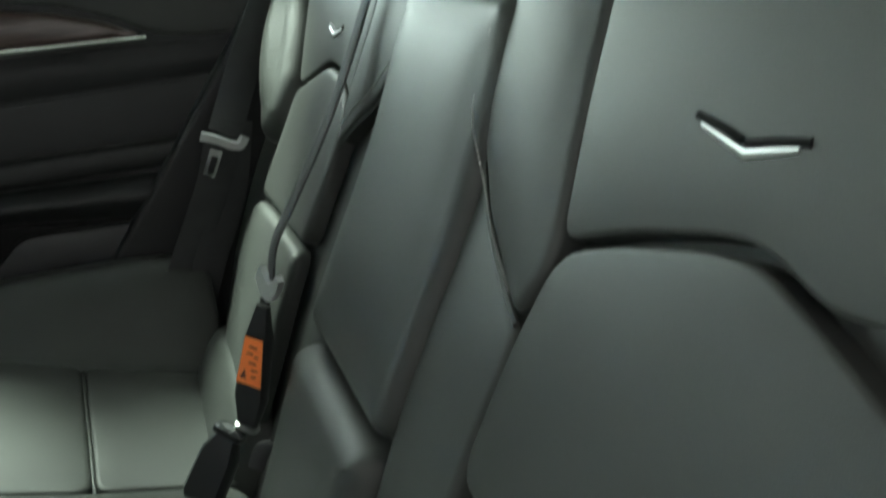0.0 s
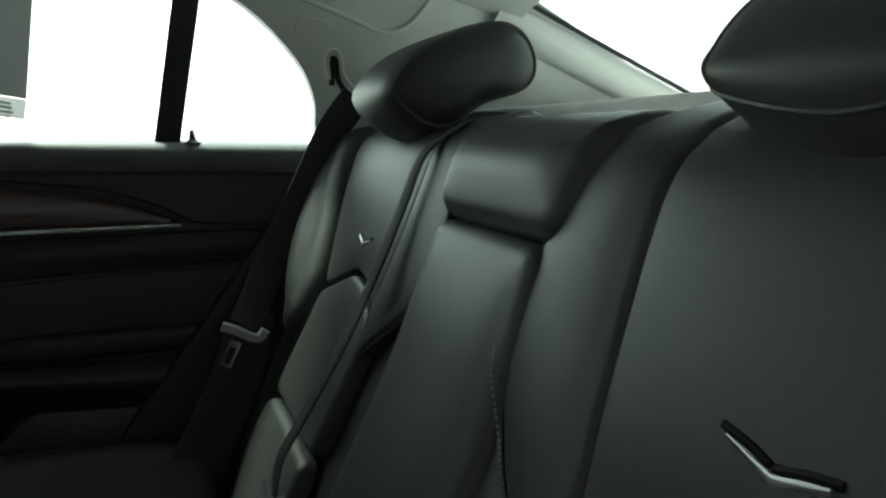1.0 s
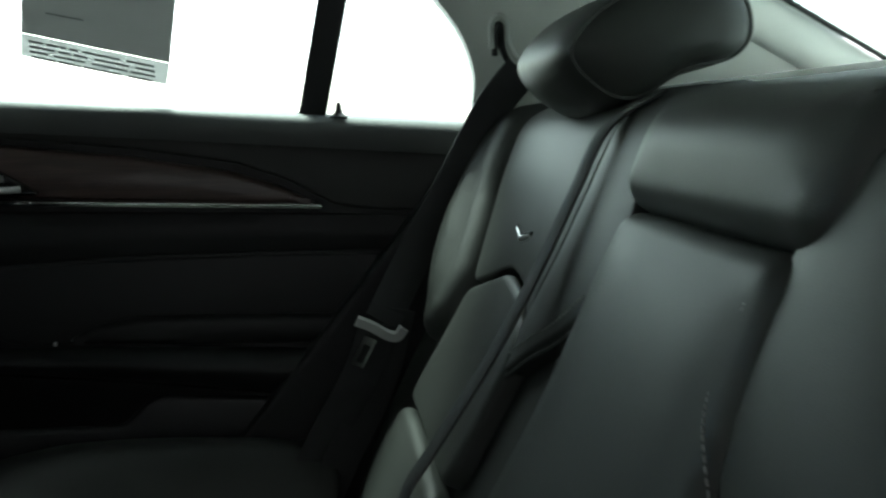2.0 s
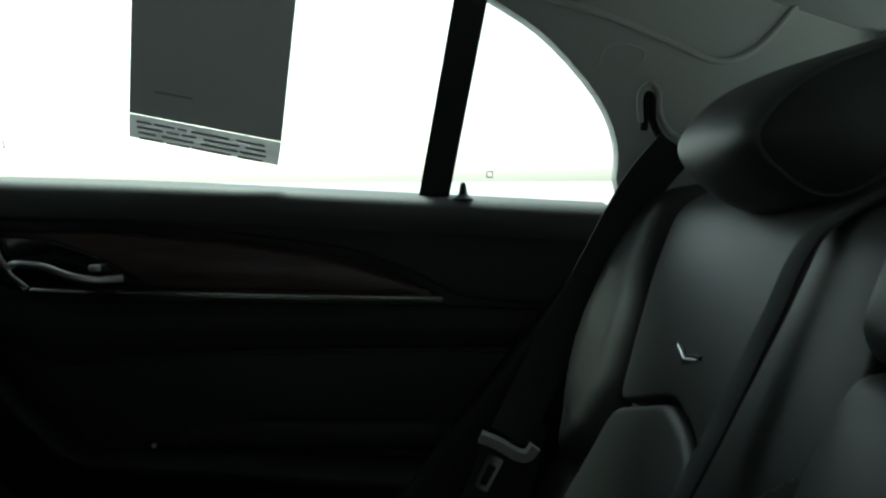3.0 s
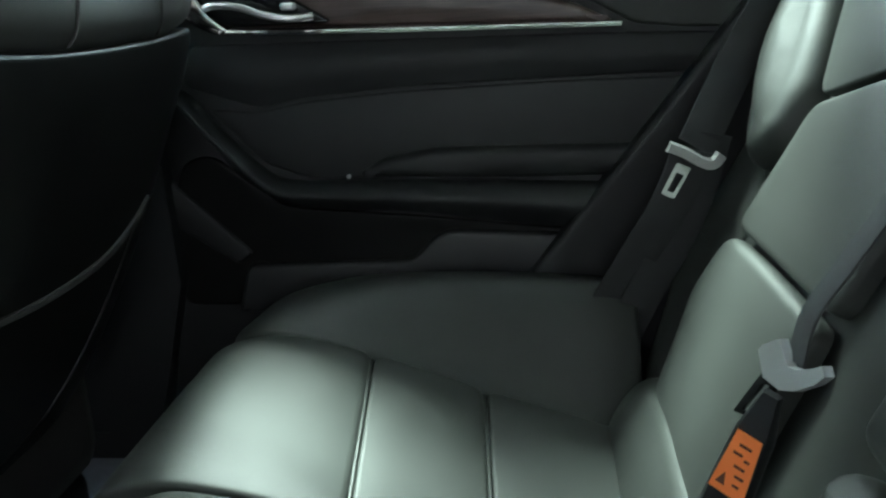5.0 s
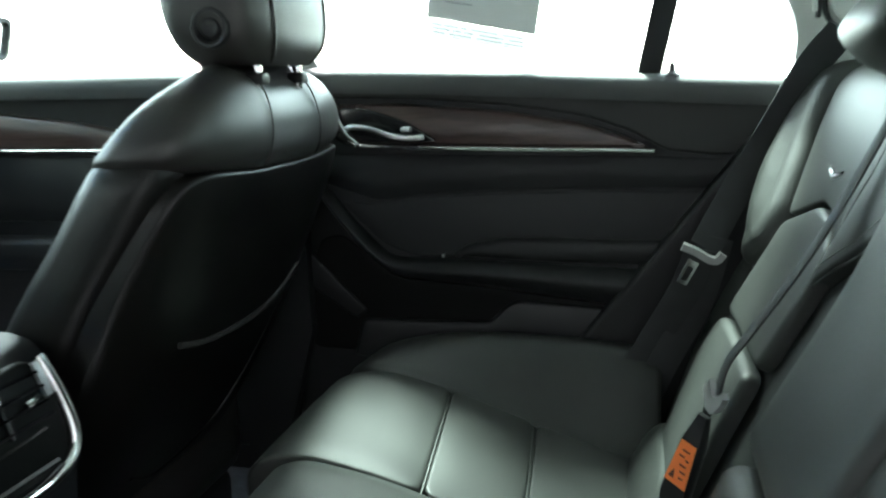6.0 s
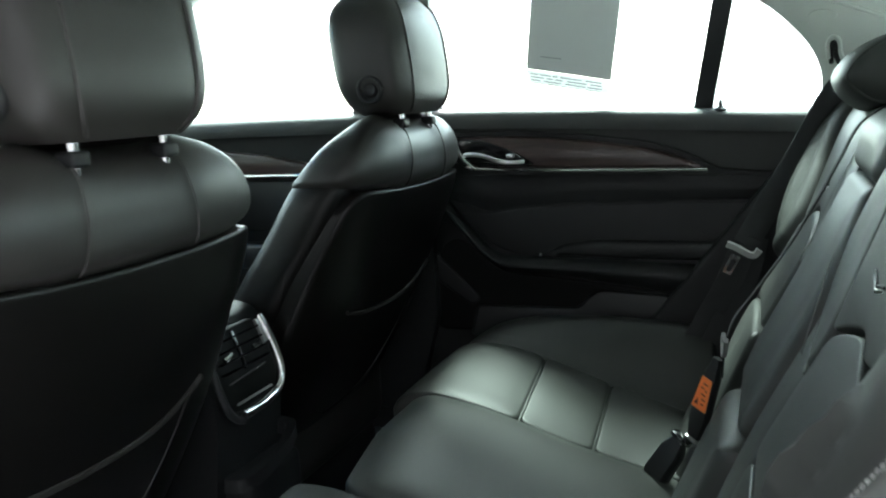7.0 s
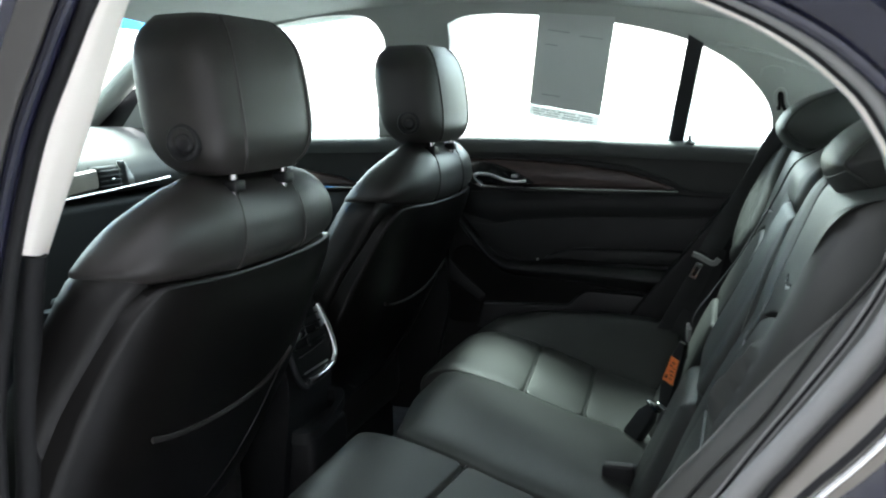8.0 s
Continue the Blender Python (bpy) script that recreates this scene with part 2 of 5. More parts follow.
def pad_mesh(outline, place, r=0.012, crown=0.008, depth=0.02, step=0.010, soft=0.035, edge=5):
    """A padded panel: outline (u, v), raised over place(u, v, h) with a rolled edge of radius r and a cushioned middle of height crown."""
    p = resample(outline, step)
    if signed_area(p) < 0:
        p = p[::-1]
    p = np.array(p)
    k = len(p)
    tan = np.roll(p, -1, 0) - np.roll(p, 1, 0)
    nrm = np.stack([-tan[:, 1], tan[:, 0]], 1)
    nrm /= np.maximum(np.linalg.norm(nrm, axis=1), 1e-9)[:, None]
    for _ in range(2):
        nrm = (np.roll(nrm, 1, 0) + 2 * nrm + np.roll(nrm, -1, 0)) / 4
    layers = [(p, -depth)]
    for j in range(edge + 1):
        a = j / edge * math.pi / 2
        layers.append((p + nrm * r * (1 - math.cos(a)), r * math.sin(a) - r))
    q = layers[-1][0]
    # height field on a raster: a soft plateau that falls to nothing at the edge
    g = 0.006
    x0, y0 = q.min(0) - 2 * g
    nx, ny = (np.ceil((q.max(0) - q.min(0)) / g) + 5).astype(int)
    gx, gy = np.meshgrid(x0 + g * np.arange(nx), y0 + g * np.arange(ny), indexing="ij")
    mask = inside(q, gx, gy)
    u, w = np.zeros((nx, ny)), (soft / g) ** 2
    for _ in range(140):
        s = np.zeros_like(u)
        s[1:-1, 1:-1] = u[2:, 1:-1] + u[:-2, 1:-1] + u[1:-1, 2:] + u[1:-1, :-2]
        u = np.where(mask, (1 + w * s) / (1 + 4 * w), 0.0)
    u /= max(u.max(), 1e-9)

    def height(x, y):
        a, c = (x - x0) / g, (y - y0) / g
        i, j = int(a), int(c)
        f, h = a - i, c - j
        return crown * (u[i, j] * (1 - f) * (1 - h) + u[i + 1, j] * f * (1 - h) + u[i, j + 1] * (1 - f) * h + u[i + 1, j + 1] * f * h)

    cell = 0.012
    ix = np.arange(q[:, 0].min(), q[:, 0].max(), cell)
    iy = np.arange(q[:, 1].min(), q[:, 1].max(), cell)
    mx, my = np.meshgrid(ix, iy, indexing="ij")
    ok = inside(q, mx, my)
    pts = np.stack([mx[ok], my[ok]], 1)
    if len(pts):
        near = np.min(np.linalg.norm(pts[:, None, :] - q[None, :, :], axis=2), axis=1)
        pts = pts[near > 0.55 * cell]
    flat = [Vector(v) for v in q] + [Vector(v) for v in pts]
    vv, _, faces, orig, _, _ = geometry.delaunay_2d_cdt(flat, [(n, (n + 1) % k) for n in range(k)], [], 1, 1e-6)
    bm = bmesh.new()
    vs = [[bm.verts.new(place(x, y, h)) for x, y in ring] for ring, h in layers]
    for a, e in zip(vs, vs[1:]):
        for n in range(k):
            bm.faces.new((a[n], a[(n + 1) % k], e[(n + 1) % k], e[n]))
    inner = []
    for v, o in zip(vv, orig):
        rim = [n for n in o if n < k]
        inner.append(vs[-1][rim[0]] if rim else bm.verts.new(place(v.x, v.y, height(v.x, v.y))))
    for f in faces:
        c = [inner[n] for n in f]
        if len(set(c)) == 3:
            try:
                bm.faces.new(c)
            except ValueError:
                pass
    return bm


def sweep(path, section, up=(0, 0, 1), closed=False, caps=True):
    """A section of (side, height) points carried along a 3D path."""
    p = [Vector(q) for q in path]
    k = len(p)
    bm, rings = bmesh.new(), []
    for i in range(k):
        a = p[i - 1] if (i or closed) else p[i]
        b = p[(i + 1) % k] if (i < k - 1 or closed) else p[i]
        t = (b - a).normalized()
        w = up(i) if callable(up) else Vector(up)
        s = t.cross(Vector(w)).normalized()
        h = s.cross(t)
        rings.append([bm.verts.new(p[i] + s * x + h * y) for x, y in section])
    m = len(section)
    for i in range(k if closed else k - 1):
        a, b = rings[i], rings[(i + 1) % k]
        for j in range(m):
            bm.faces.new((a[j], a[(j + 1) % m], b[(j + 1) % m], b[j]))
    if caps and not closed:
        bm.faces.new(rings[0])
        bm.faces.new(rings[-1][::-1])
    return bm


def circle(r, n=8, sx=1.0):
    return [(sx * r * math.cos(2 * math.pi * i / n), r * math.sin(2 * math.pi * i / n)) for i in range(n)]


def tube(path, r, n=8, up=(0, 0, 1), closed=False):
    return sweep(path, circle(r, n), up, closed)


def ribbon(path, width, thick, side):
    """A flat strap along a path; side is its width's direction."""
    p = [Vector(q) for q in path]
    e = thick / 2
    sec = [(-width / 2, -e), (-width / 2 + e, -e * 1.6), (width / 2 - e, -e * 1.6), (width / 2, -e), (width / 2, e), (width / 2 - e, e * 1.6), (-width / 2 + e, e * 1.6), (-width / 2, e)]
    bm, rings = bmesh.new(), []
    k = len(p)
    for i in range(k):
        t = (p[min(i + 1, k - 1)] - p[max(i - 1, 0)]).normalized()
        w = Vector(side(i / (k - 1)) if callable(side) else side)
        w = (w - t * w.dot(t)).normalized()
        nn = t.cross(w)
        rings.append([bm.verts.new(p[i] + w * x + nn * y) for x, y in sec])
    for a, b in zip(rings, rings[1:]):
        for j in range(8):
            bm.faces.new((a[j], a[(j + 1) % 8], b[(j + 1) % 8], b[j]))
    bm.faces.new(rings[0])
    bm.faces.new(rings[-1][::-1])
    return bm


def loft(rings, cap=True):
    bm = bmesh.new()
    vs = [[bm.verts.new(q) for q in r] for r in rings]
    k = len(vs[0])
    for a, b in zip(vs, vs[1:]):
        for i in range(k):
            bm.faces.new((a[i], a[(i + 1) % k], b[(i + 1) % k], b[i]))
    if cap:
        bm.faces.new(vs[0][::-1])
        bm.faces.new(vs[-1])
    return bm


def box(x0, x1, y0, y1, z0, z1, bevel=0.005, seg=3):
    bm = bmesh.new()
    bmesh.ops.create_cube(bm, size=1)
    for v in bm.verts:
        v.co = Vector(((x0 + x1) / 2 + v.co.x * (x1 - x0), (y0 + y1) / 2 + v.co.y * (y1 - y0), (z0 + z1) / 2 + v.co.z * (z1 - z0)))
    if bevel:
        bmesh.ops.bevel(bm, geom=bm.edges, offset=bevel, segments=seg, profile=0.5, affect="EDGES")
    return bm


def sheet(outer, holes, place, thick):
    """A board with openings through it: outlines (u, v), at place(u, v, h)."""
    bm = bmesh.new()
    loops = []
    for ring in [outer] + list(holes):
        vs = [bm.verts.new((q[0], q[1], 0)) for q in ring]
        loops.append([bm.edges.new((vs[i], vs[(i + 1) % len(vs)])) for i in range(len(vs))])
    edges = [e for l in loops for e in l]
    bmesh.ops.triangle_fill(bm, use_beauty=True, use_dissolve=False, edges=edges)
    flat = [(v.co.x, v.co.y) for v in bm.verts]
    faces = [[v.index for v in f.verts] for f in bm.faces] if not bm.verts.index_update() else []
    rim = [[v.index for v in e.verts] for e in edges]
    bm.free()
    out = bmesh.new()
    a = [out.verts.new(place(u, v, 0)) for u, v in flat]
    b = [out.verts.new(place(u, v, thick)) for u, v in flat]
    for f in faces:
        out.faces.new([a[i] for i in f])
        out.faces.new([b[i] for i in reversed(f)])
    for i, j in rim:
        out.faces.new((a[i], a[j], b[j], b[i]))
    return out


# ---- setting ----
bm = bmesh.new()
bmesh.ops.create_grid(bm, x_segments=60, y_segments=60, size=300)
tagged(part("ground", bm, CONCRETE), "pale grey concrete ground round the car", "ground", kind="structure")

# window plane of one side: leans in towards the roof
def side_plane(s, base=0.73, lean=0.40):
    def place(x, z, h):
        return Vector((x, s * (base - (z - 1.05) * lean + h), z))
    return place


FRONT_WINDOW = [(-1.62, 1.040), (-1.30, 1.035), (-1.022, 1.030), (-0.972, 1.155), (-0.930, 1.268), (-0.922, 1.312), (-0.950, 1.358), (-1.03, 1.373), (-1.182, 1.363), (-1.36, 1.325), (-1.55, 1.235), (-1.68, 1.14)]
REAR_WINDOW = [(-0.741, 1.020), (-0.747, 1.300), (-0.735, 1.342), (-0.66, 1.355), (-0.522, 1.345), (-0.339, 1.318), (-0.20, 1.281), (-0.125, 1.246), (-0.074, 1.211), (-0.020, 1.154), (0.005, 1.104), (0.008, 1.060), (0.002, 1.000), (-0.20, 1.010)]
right = side_plane(1)
outer = [(-1.95, 0.99), (-1.0, 0.99), (-0.76, 0.99), (-0.2, 0.98), (0.02, 0.97), (0.30, 1.0), (0.72, 1.0), (0.55, 1.13), (0.30, 1.26), (0.05, 1.34), (-0.3, 1.40), (-0.9, 1.43), (-1.3, 1.40), (-1.6, 1.28)]
tagged(part("wall_east", sheet(outer, [spline(FRONT_WINDOW, 3, True), spline(REAR_WINDOW, 3, True)], right, 0.035), PILLAR, smooth=False), "grey trimmed pillars and roof rail with window openings", "pillar trim", kind="structure")

# opening of the open rear door, on the other side
DOOR_OPENING = [(-0.90, 0.30), (-0.88, 0.70), (-0.835, 0.99), (-0.760, 1.15), (-0.695, 1.275), (-0.62, 1.318), (-0.42, 1.318), (-0.22, 1.290), (-0.075, 1.236), (-0.005, 1.190), (0.040, 1.145), (0.070, 1.095), (0.078, 1.02), (0.055, 0.955), (0.010, 0.893), (-0.050, 0.812), (-0.12, 0.71), (-0.18, 0.60), (-0.21, 0.48), (-0.22, 0.30)]
def left(x, z, h):
    lean = 0.26 * max(0.0, z - 1.0)
    return Vector((x, -(0.69 - lean + h), z))


opening = spline(DOOR_OPENING, 5, True)


def offset_loop(loop, d):
    p = np.array(loop)
    if signed_area(p) < 0:
        p = p[::-1]
    t = np.roll(p, -1, 0) - np.roll(p, 1, 0)
    n = np.stack([t[:, 1], -t[:, 0]], 1)
    n /= np.linalg.norm(n, axis=1)[:, None]
    return [tuple(q) for q in p + n * d]


outer_l = [(-2.0, 0.22), (-1.95, 1.06), (-1.6, 1.28), (-1.3, 1.40), (-0.9, 1.43), (-0.3, 1.40), (0.05, 1.34), (0.30, 1.26), (0.55, 1.13), (0.75, 1.0), (0.9, 0.9), (0.9, 0.22)]
tagged(part("wall_west", sheet(outer_l, [offset_loop(opening, 0.010), spline(FRONT_WINDOW, 3, True)], left, 0.02), PILLAR, smooth=False), "grey trimmed inner side of the body with the open doorway", "body side", kind="structure")
# inner edge of the doorway: a rounded trim bead, cream on the pillar, grey along the roof, black below
def edge_trim(name, lo, hi, mat, label, section, inset):
    loop = [q for q in offset_loop(opening, -inset)]
    k = len(loop)
    keep = [i for i in range(k) if lo(*loop[i])]
    start = next(i for i in keep if (i - 1) % k not in keep)
    run = [loop[(start + n) % k] for n in range(len(keep))]
    return tagged(part(name, sweep([left(u, v, hi) for u, v in run], section, (0, -1, 0)), mat), label, "pillar trim", kind="structure")


pillar_sec = [(0.016 * math.cos(a), 0.016 * math.sin(a)) for a in [2 * math.pi * n / 12 for n in range(12)]]
edge_trim("b_pillar_trim", lambda x, z: x < -0.55 and z < 0.99, -0.03, RUBBER_BLACK, "black lower pillar trim beside the front seat", pillar_sec, 0.006)

def even(pts, n):
    """n points evenly along a spline."""
    p = np.array(spline(pts, 12))
    d = np.concatenate([[0], np.cumsum(np.linalg.norm(np.diff(p, axis=0), axis=1))])
    return [np.array([np.interp(f * d[-1], d, p[:, c]) for c in range(p.shape[1])]) for f in np.linspace(0, 1, n)]


def taper_tube(pts, radius, n=12, closed=False, flat=1.0):
    """A tube whose radius changes along its path."""
    bm, rings, k = bmesh.new(), [], len(pts)
    p = [Vector(q) for q in pts]
    for i in range(k):
        t = (p[(i + 1) % k if closed else min(i + 1, k - 1)] - p[i - 1 if (i or closed) else 0]).normalized()
        s = t.cross(Vector((0, -1, 0))).normalized()
        h = s.cross(t)
        r = radius(p[i])
        rings.append([bm.verts.new(p[i] + s * r * math.cos(2 * math.pi * j / n) + h * r * flat * math.sin(2 * math.pi * j / n)) for j in range(n)])
    for i in range(k if closed else k - 1):
        a, c = rings[i], rings[(i + 1) % k]
        for j in range(n):
            bm.faces.new((a[j], a[(j + 1) % n], c[(j + 1) % n], c[j]))
    if not closed:
        bm.faces.new(rings[0])
        bm.faces.new(rings[-1][::-1])
    return bm


# stitched trim between the rear seat and the doorway: creased strips side by side
LOW = [(-0.175, 0.70), (-0.22, 0.60), (-0.24, 0.48)]
def low(dx):
    return [(x + dx, z) for x, z in LOW[::-1]]


STITCHED = low(0) + [(-0.119, 0.784), (-0.075, 0.840), (-0.040, 0.886), (-0.014, 0.920), (0.012, 0.949), (0.052, 0.994), (0.078, 1.050)]
EDGES = [(-0.600, [(x + 0.045, z + 0.010) for x, z in STITCHED]),
         (-0.650, STITCHED),
         (-0.668, low(0.028) + [(-0.086, 0.797), (-0.035, 0.864), (-0.014, 0.897), (0.001, 0.923), (0.024, 0.961), (0.052, 1.000), (0.080, 1.052)]),
         (-0.682, low(0.048) + [(-0.062, 0.801), (-0.035, 0.844), (0.001, 0.898), (0.033, 0.948), (0.055, 0.990), (0.082, 1.050)]),
         (-0.690, low(0.056) + [(-0.056, 0.800), (-0.029, 0.843), (0.006, 0.895), (0.037, 0.943), (0.058, 0.985), (0.083, 1.048)])]
lines = [even([(x, y, z) for x, z in pts], 60) for y, pts in EDGES]


def edge_sheet(a, c, bulge, fold=0.0):
    """A padded strip between two lines, with its edges tucked in."""
    rings = []
    for p, q in zip(a, c):
        row = []
        for j in range(9):
            f = j / 8
            h = bulge * (1 - (2 * f - 1) ** 4) - fold
            row.append(p + (q - p) * f + np.array((-0.45 * h, -0.75 * h, 0.35 * h)))
        back = [p + (q - p) * f + np.array((0.004, 0.014, -0.006)) for f in (1.0, 0.0)]
        rings.append(row + back)
    return loft(rings)


side_trim = thing("seat_side_trim", "dark grey stitched trim between the rear seat and doorway", "seat trim", kind="structure")
# black strip painted in for the shade between seat and trim
part("shade_strip", edge_sheet(lines[0], lines[1], -0.004), RUBBER_BLACK, side_trim)
part("stitched_strip", edge_sheet(lines[1], lines[2], 0.0035), EDGE_TRIM, side_trim)
part("middle_strip", edge_sheet(lines[2], lines[3], 0.0035), EDGE_TRIM, side_trim)
part("outer_strip", edge_sheet(lines[3], lines[4], 0.003), EDGE_TRIM, side_trim)
for li, rad, shift, m in ((2, 0.0016, 0.0, RUBBER_BLACK), (2, 0.0013, 0.004, EDGE_TRIM), (3, 0.0016, 0.0, RUBBER), (3, 0.0012, 0.004, RUBBER_BLACK), (3, 0.0014, 0.0075, RUBBER)):
    part("bead", tube([q + np.array((-0.6 * shift, -0.001, 0.5 * shift + 0.001)) for q in lines[li]], rad, 6, (0, -1, 0)), m, side_trim)
thread = even([tuple(q) for q in lines[1]], 190)
bm = bmesh.new()
for n in range(40, 178):
    a, c = Vector(thread[n]), Vector(thread[n + 1])
    m, d = (a + c) / 2 + Vector((-0.0012, -0.0040, 0.0008)), (c - a) * 0.33
    u = d.cross(Vector((0, -1, 0))).normalized() * 0.0012
    v = Vector((0, -0.0012, 0))
    ring = [[bm.verts.new(m + d * e + k) for k in (u, v, -u, -v)] for e in (-1, 1)]
    for j in range(4):
        bm.faces.new((ring[0][j], ring[0][(j + 1) % 4], ring[1][(j + 1) % 4], ring[1][j]))
    bm.faces.new(ring[0])
    bm.faces.new(ring[1][::-1])
part("stitching", bm, STITCH, side_trim, "pale thread stitches")

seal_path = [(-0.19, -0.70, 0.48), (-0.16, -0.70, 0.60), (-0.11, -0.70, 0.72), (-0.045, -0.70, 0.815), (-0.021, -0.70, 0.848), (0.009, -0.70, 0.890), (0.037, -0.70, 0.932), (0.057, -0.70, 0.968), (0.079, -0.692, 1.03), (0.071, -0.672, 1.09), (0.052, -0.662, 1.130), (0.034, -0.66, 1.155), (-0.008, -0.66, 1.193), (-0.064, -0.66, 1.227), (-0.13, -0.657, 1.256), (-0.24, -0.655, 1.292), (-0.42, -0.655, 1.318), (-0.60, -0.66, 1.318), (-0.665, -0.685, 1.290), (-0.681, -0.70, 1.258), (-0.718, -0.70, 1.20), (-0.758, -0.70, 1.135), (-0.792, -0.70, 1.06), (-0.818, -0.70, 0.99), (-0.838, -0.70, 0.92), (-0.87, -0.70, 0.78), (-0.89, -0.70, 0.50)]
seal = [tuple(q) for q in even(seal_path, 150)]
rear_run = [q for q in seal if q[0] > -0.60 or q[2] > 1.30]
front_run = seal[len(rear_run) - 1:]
# front run of the same seal, blackened to paint in its shade
tagged(part("weatherstrip", taper_tube(front_run, lambda p: 0.0085, 14), RUBBER_BLACK), "weatherstrip along the front pillar, blackened to paint its shade", "seal", kind="structure")
tagged(part("weatherstrip", taper_tube(rear_run, lambda p: 0.0125 - 0.0055 * min(1.0, max(0.0, (p.z - 0.93) / 0.18)) if p.x > -0.5 else 0.0085, 14), RUBBER), "grey rubber weatherstrip round the open doorway", "seal", kind="structure")
fore = even([(-0.640, -0.680, 1.315), (-0.677, -0.690, 1.261), (-0.718, -0.690, 1.198), (-0.755, -0.690, 1.135), (-0.788, -0.690, 1.065), (-0.815, -0.690, 0.994)], 30)
aft = even([(-0.655, -0.620, 1.325), (-0.689, -0.630, 1.268), (-0.722, -0.630, 1.202), (-0.757, -0.630, 1.133), (-0.797, -0.630, 1.060), (-0.839, -0.630, 0.983)], 30)
rings = []
for a, c in zip(fore, aft):
    row = [a + (c - a) * f + np.array((0.007, 0, -0.002)) * (1 - (2 * f - 1) ** 6) for f in np.linspace(0, 1, 11)]
    rings.append(row + [c + np.array((-0.05, 0.01, 0.0)), a + np.array((-0.05, 0.0, 0.0))])
tagged(part("b_pillar_trim", loft(rings), CREAM), "cream upper pillar trim beside the front seat", "pillar trim", kind="structure")
upper = [q for q in seal if q[2] > 0.99 and q[0] > -0.60]
tagged(part("roof_trim", taper_tube([(x - 0.006, y + 0.030, z - 0.005) for x, y, z in upper], lambda p: 0.0055, 10), CREAM), "cream edge bead of the roof lining over the doorway", "pillar trim", kind="structure")
# black tube in place of the shade in this groove
tagged(part("roof_trim", taper_tube([(x - 0.002, y + 0.014, z - 0.002) for x, y, z in upper], lambda p: 0.0075, 10), RUBBER_BLACK), "black strip painting the shaded groove between roof lining and weatherstrip", "seal", kind="structure")
tagged(part("roof_trim", taper_tube([(x + 0.004, y + 0.052, z + 0.004) for x, y, z in upper], lambda p: 0.018, 10), PILLAR), "grey roof rail trim over the doorway", "pillar trim", kind="structure")
tagged(part("trim", taper_tube([(x + 0.014 * (1 if x > -0.3 else -0.9), y - 0.014, z - 0.004) for x, y, z in seal if x < -0.3 or z > 0.955], lambda p: 0.0055, 8), PAINT), "dark blue painted edge beside the weatherstrip", "car body", kind="structure")
p = np.array(seal)
tan = np.gradient(p, axis=0)
nrm = np.stack([-tan[:, 2], tan[:, 0]], 1) * -1
nrm /= np.linalg.norm(nrm, axis=1)[:, None]
if nrm[75][1] < 0:
    nrm = -nrm
def flange(steps, keep):
    """A body flange that follows the weatherstrip: steps of (outward, sideways)."""
    rings = []
    for q, m in zip(p, nrm):
        if keep(q):
            rings.append([q + np.array((m[0] * o, d, m[1] * o)) for o, d in steps])
    return loft(rings)


tagged(part("body_panel", flange([(0.006, -0.006), (0.022, -0.012), (0.045, -0.020), (0.050, -0.034), (0.085, -0.042), (0.085, -0.02), (0.01, 0.01)], lambda q: q[2] > 0.955 or q[0] < -0.4), PAINT), "dark blue painted body round the open doorway", "car body", kind="structure")
tagged(part("body_panel", flange([(0.088, -0.036), (0.105, -0.048), (0.19, -0.052), (0.19, -0.02), (0.088, -0.02)], lambda q: q[2] > 1.0 and q[0] > -0.66), PAINT), "dark blue painted roof side", "car body", kind="structure")
tagged(part("door_frame", flange([(0.020, -0.022), (0.026, -0.028), (0.060, -0.036), (0.062, -0.02), (0.022, -0.015)], lambda q: q[0] < -0.62 and q[2] > 0.4), JAMB_DARK), "front door window frame, brown-grey painted for its reflections", "car body", kind="structure")
tagged(part("chrome_moulding", flange([(0.062, -0.034), (0.066, -0.042), (0.078, -0.044), (0.080, -0.034)], lambda q: q[0] < -0.64 and q[2] > 1.0), CHROME), "bright moulding along the front door window", "moulding", kind="structure")
# jamb below: grey-brown for ground reflection, black strip for gap shade, bright sill moulding
gap = even([(-0.165, -0.722, 0.48), (-0.135, -0.722, 0.62), (-0.09, -0.722, 0.72), (-0.032, -0.719, 0.820), (-0.012, -0.719, 0.849), (0.014, -0.719, 0.886), (0.040, -0.719, 0.921), (0.058, -0.719, 0.950), (0.092, -0.719, 1.02)], 40)
# solid black tube painted in for the dark of the gap
tagged(part("trim", taper_tube([tuple(q) for q in gap], lambda p: 0.0035, 8), RUBBER_BLACK), "black strip painting the shaded gap beside the weatherstrip", "seal", kind="structure")
rings = []
for q in gap:
    rings.append([q + np.array(o) for o in ((0.003, 0.006, 0), (0.010, -0.004, -0.006), (0.022, -0.012, -0.014), (0.026, -0.020, -0.020), (0.038, -0.024, -0.030), (0.042, 0.03, -0.034), (0.02, 0.03, 0))])
tagged(part("door_jamb", loft(rings), JAMB), "jamb of the open doorway, grey-brown painted for reflected ground", "car body", kind="structure")
mould = [tuple(q) for q in even([(-0.12, -0.748, 0.66), (-0.045, -0.748, 0.772), (0.007, -0.745, 0.838), (0.028, -0.745, 0.862), (0.052, -0.745, 0.892), (0.082, -0.745, 0.936)], 30)]
tagged(part("sill_moulding", taper_tube(mould, lambda p: 0.0034, 10), CHROME), "bright chrome moulding along the door jamb", "moulding", kind="structure")
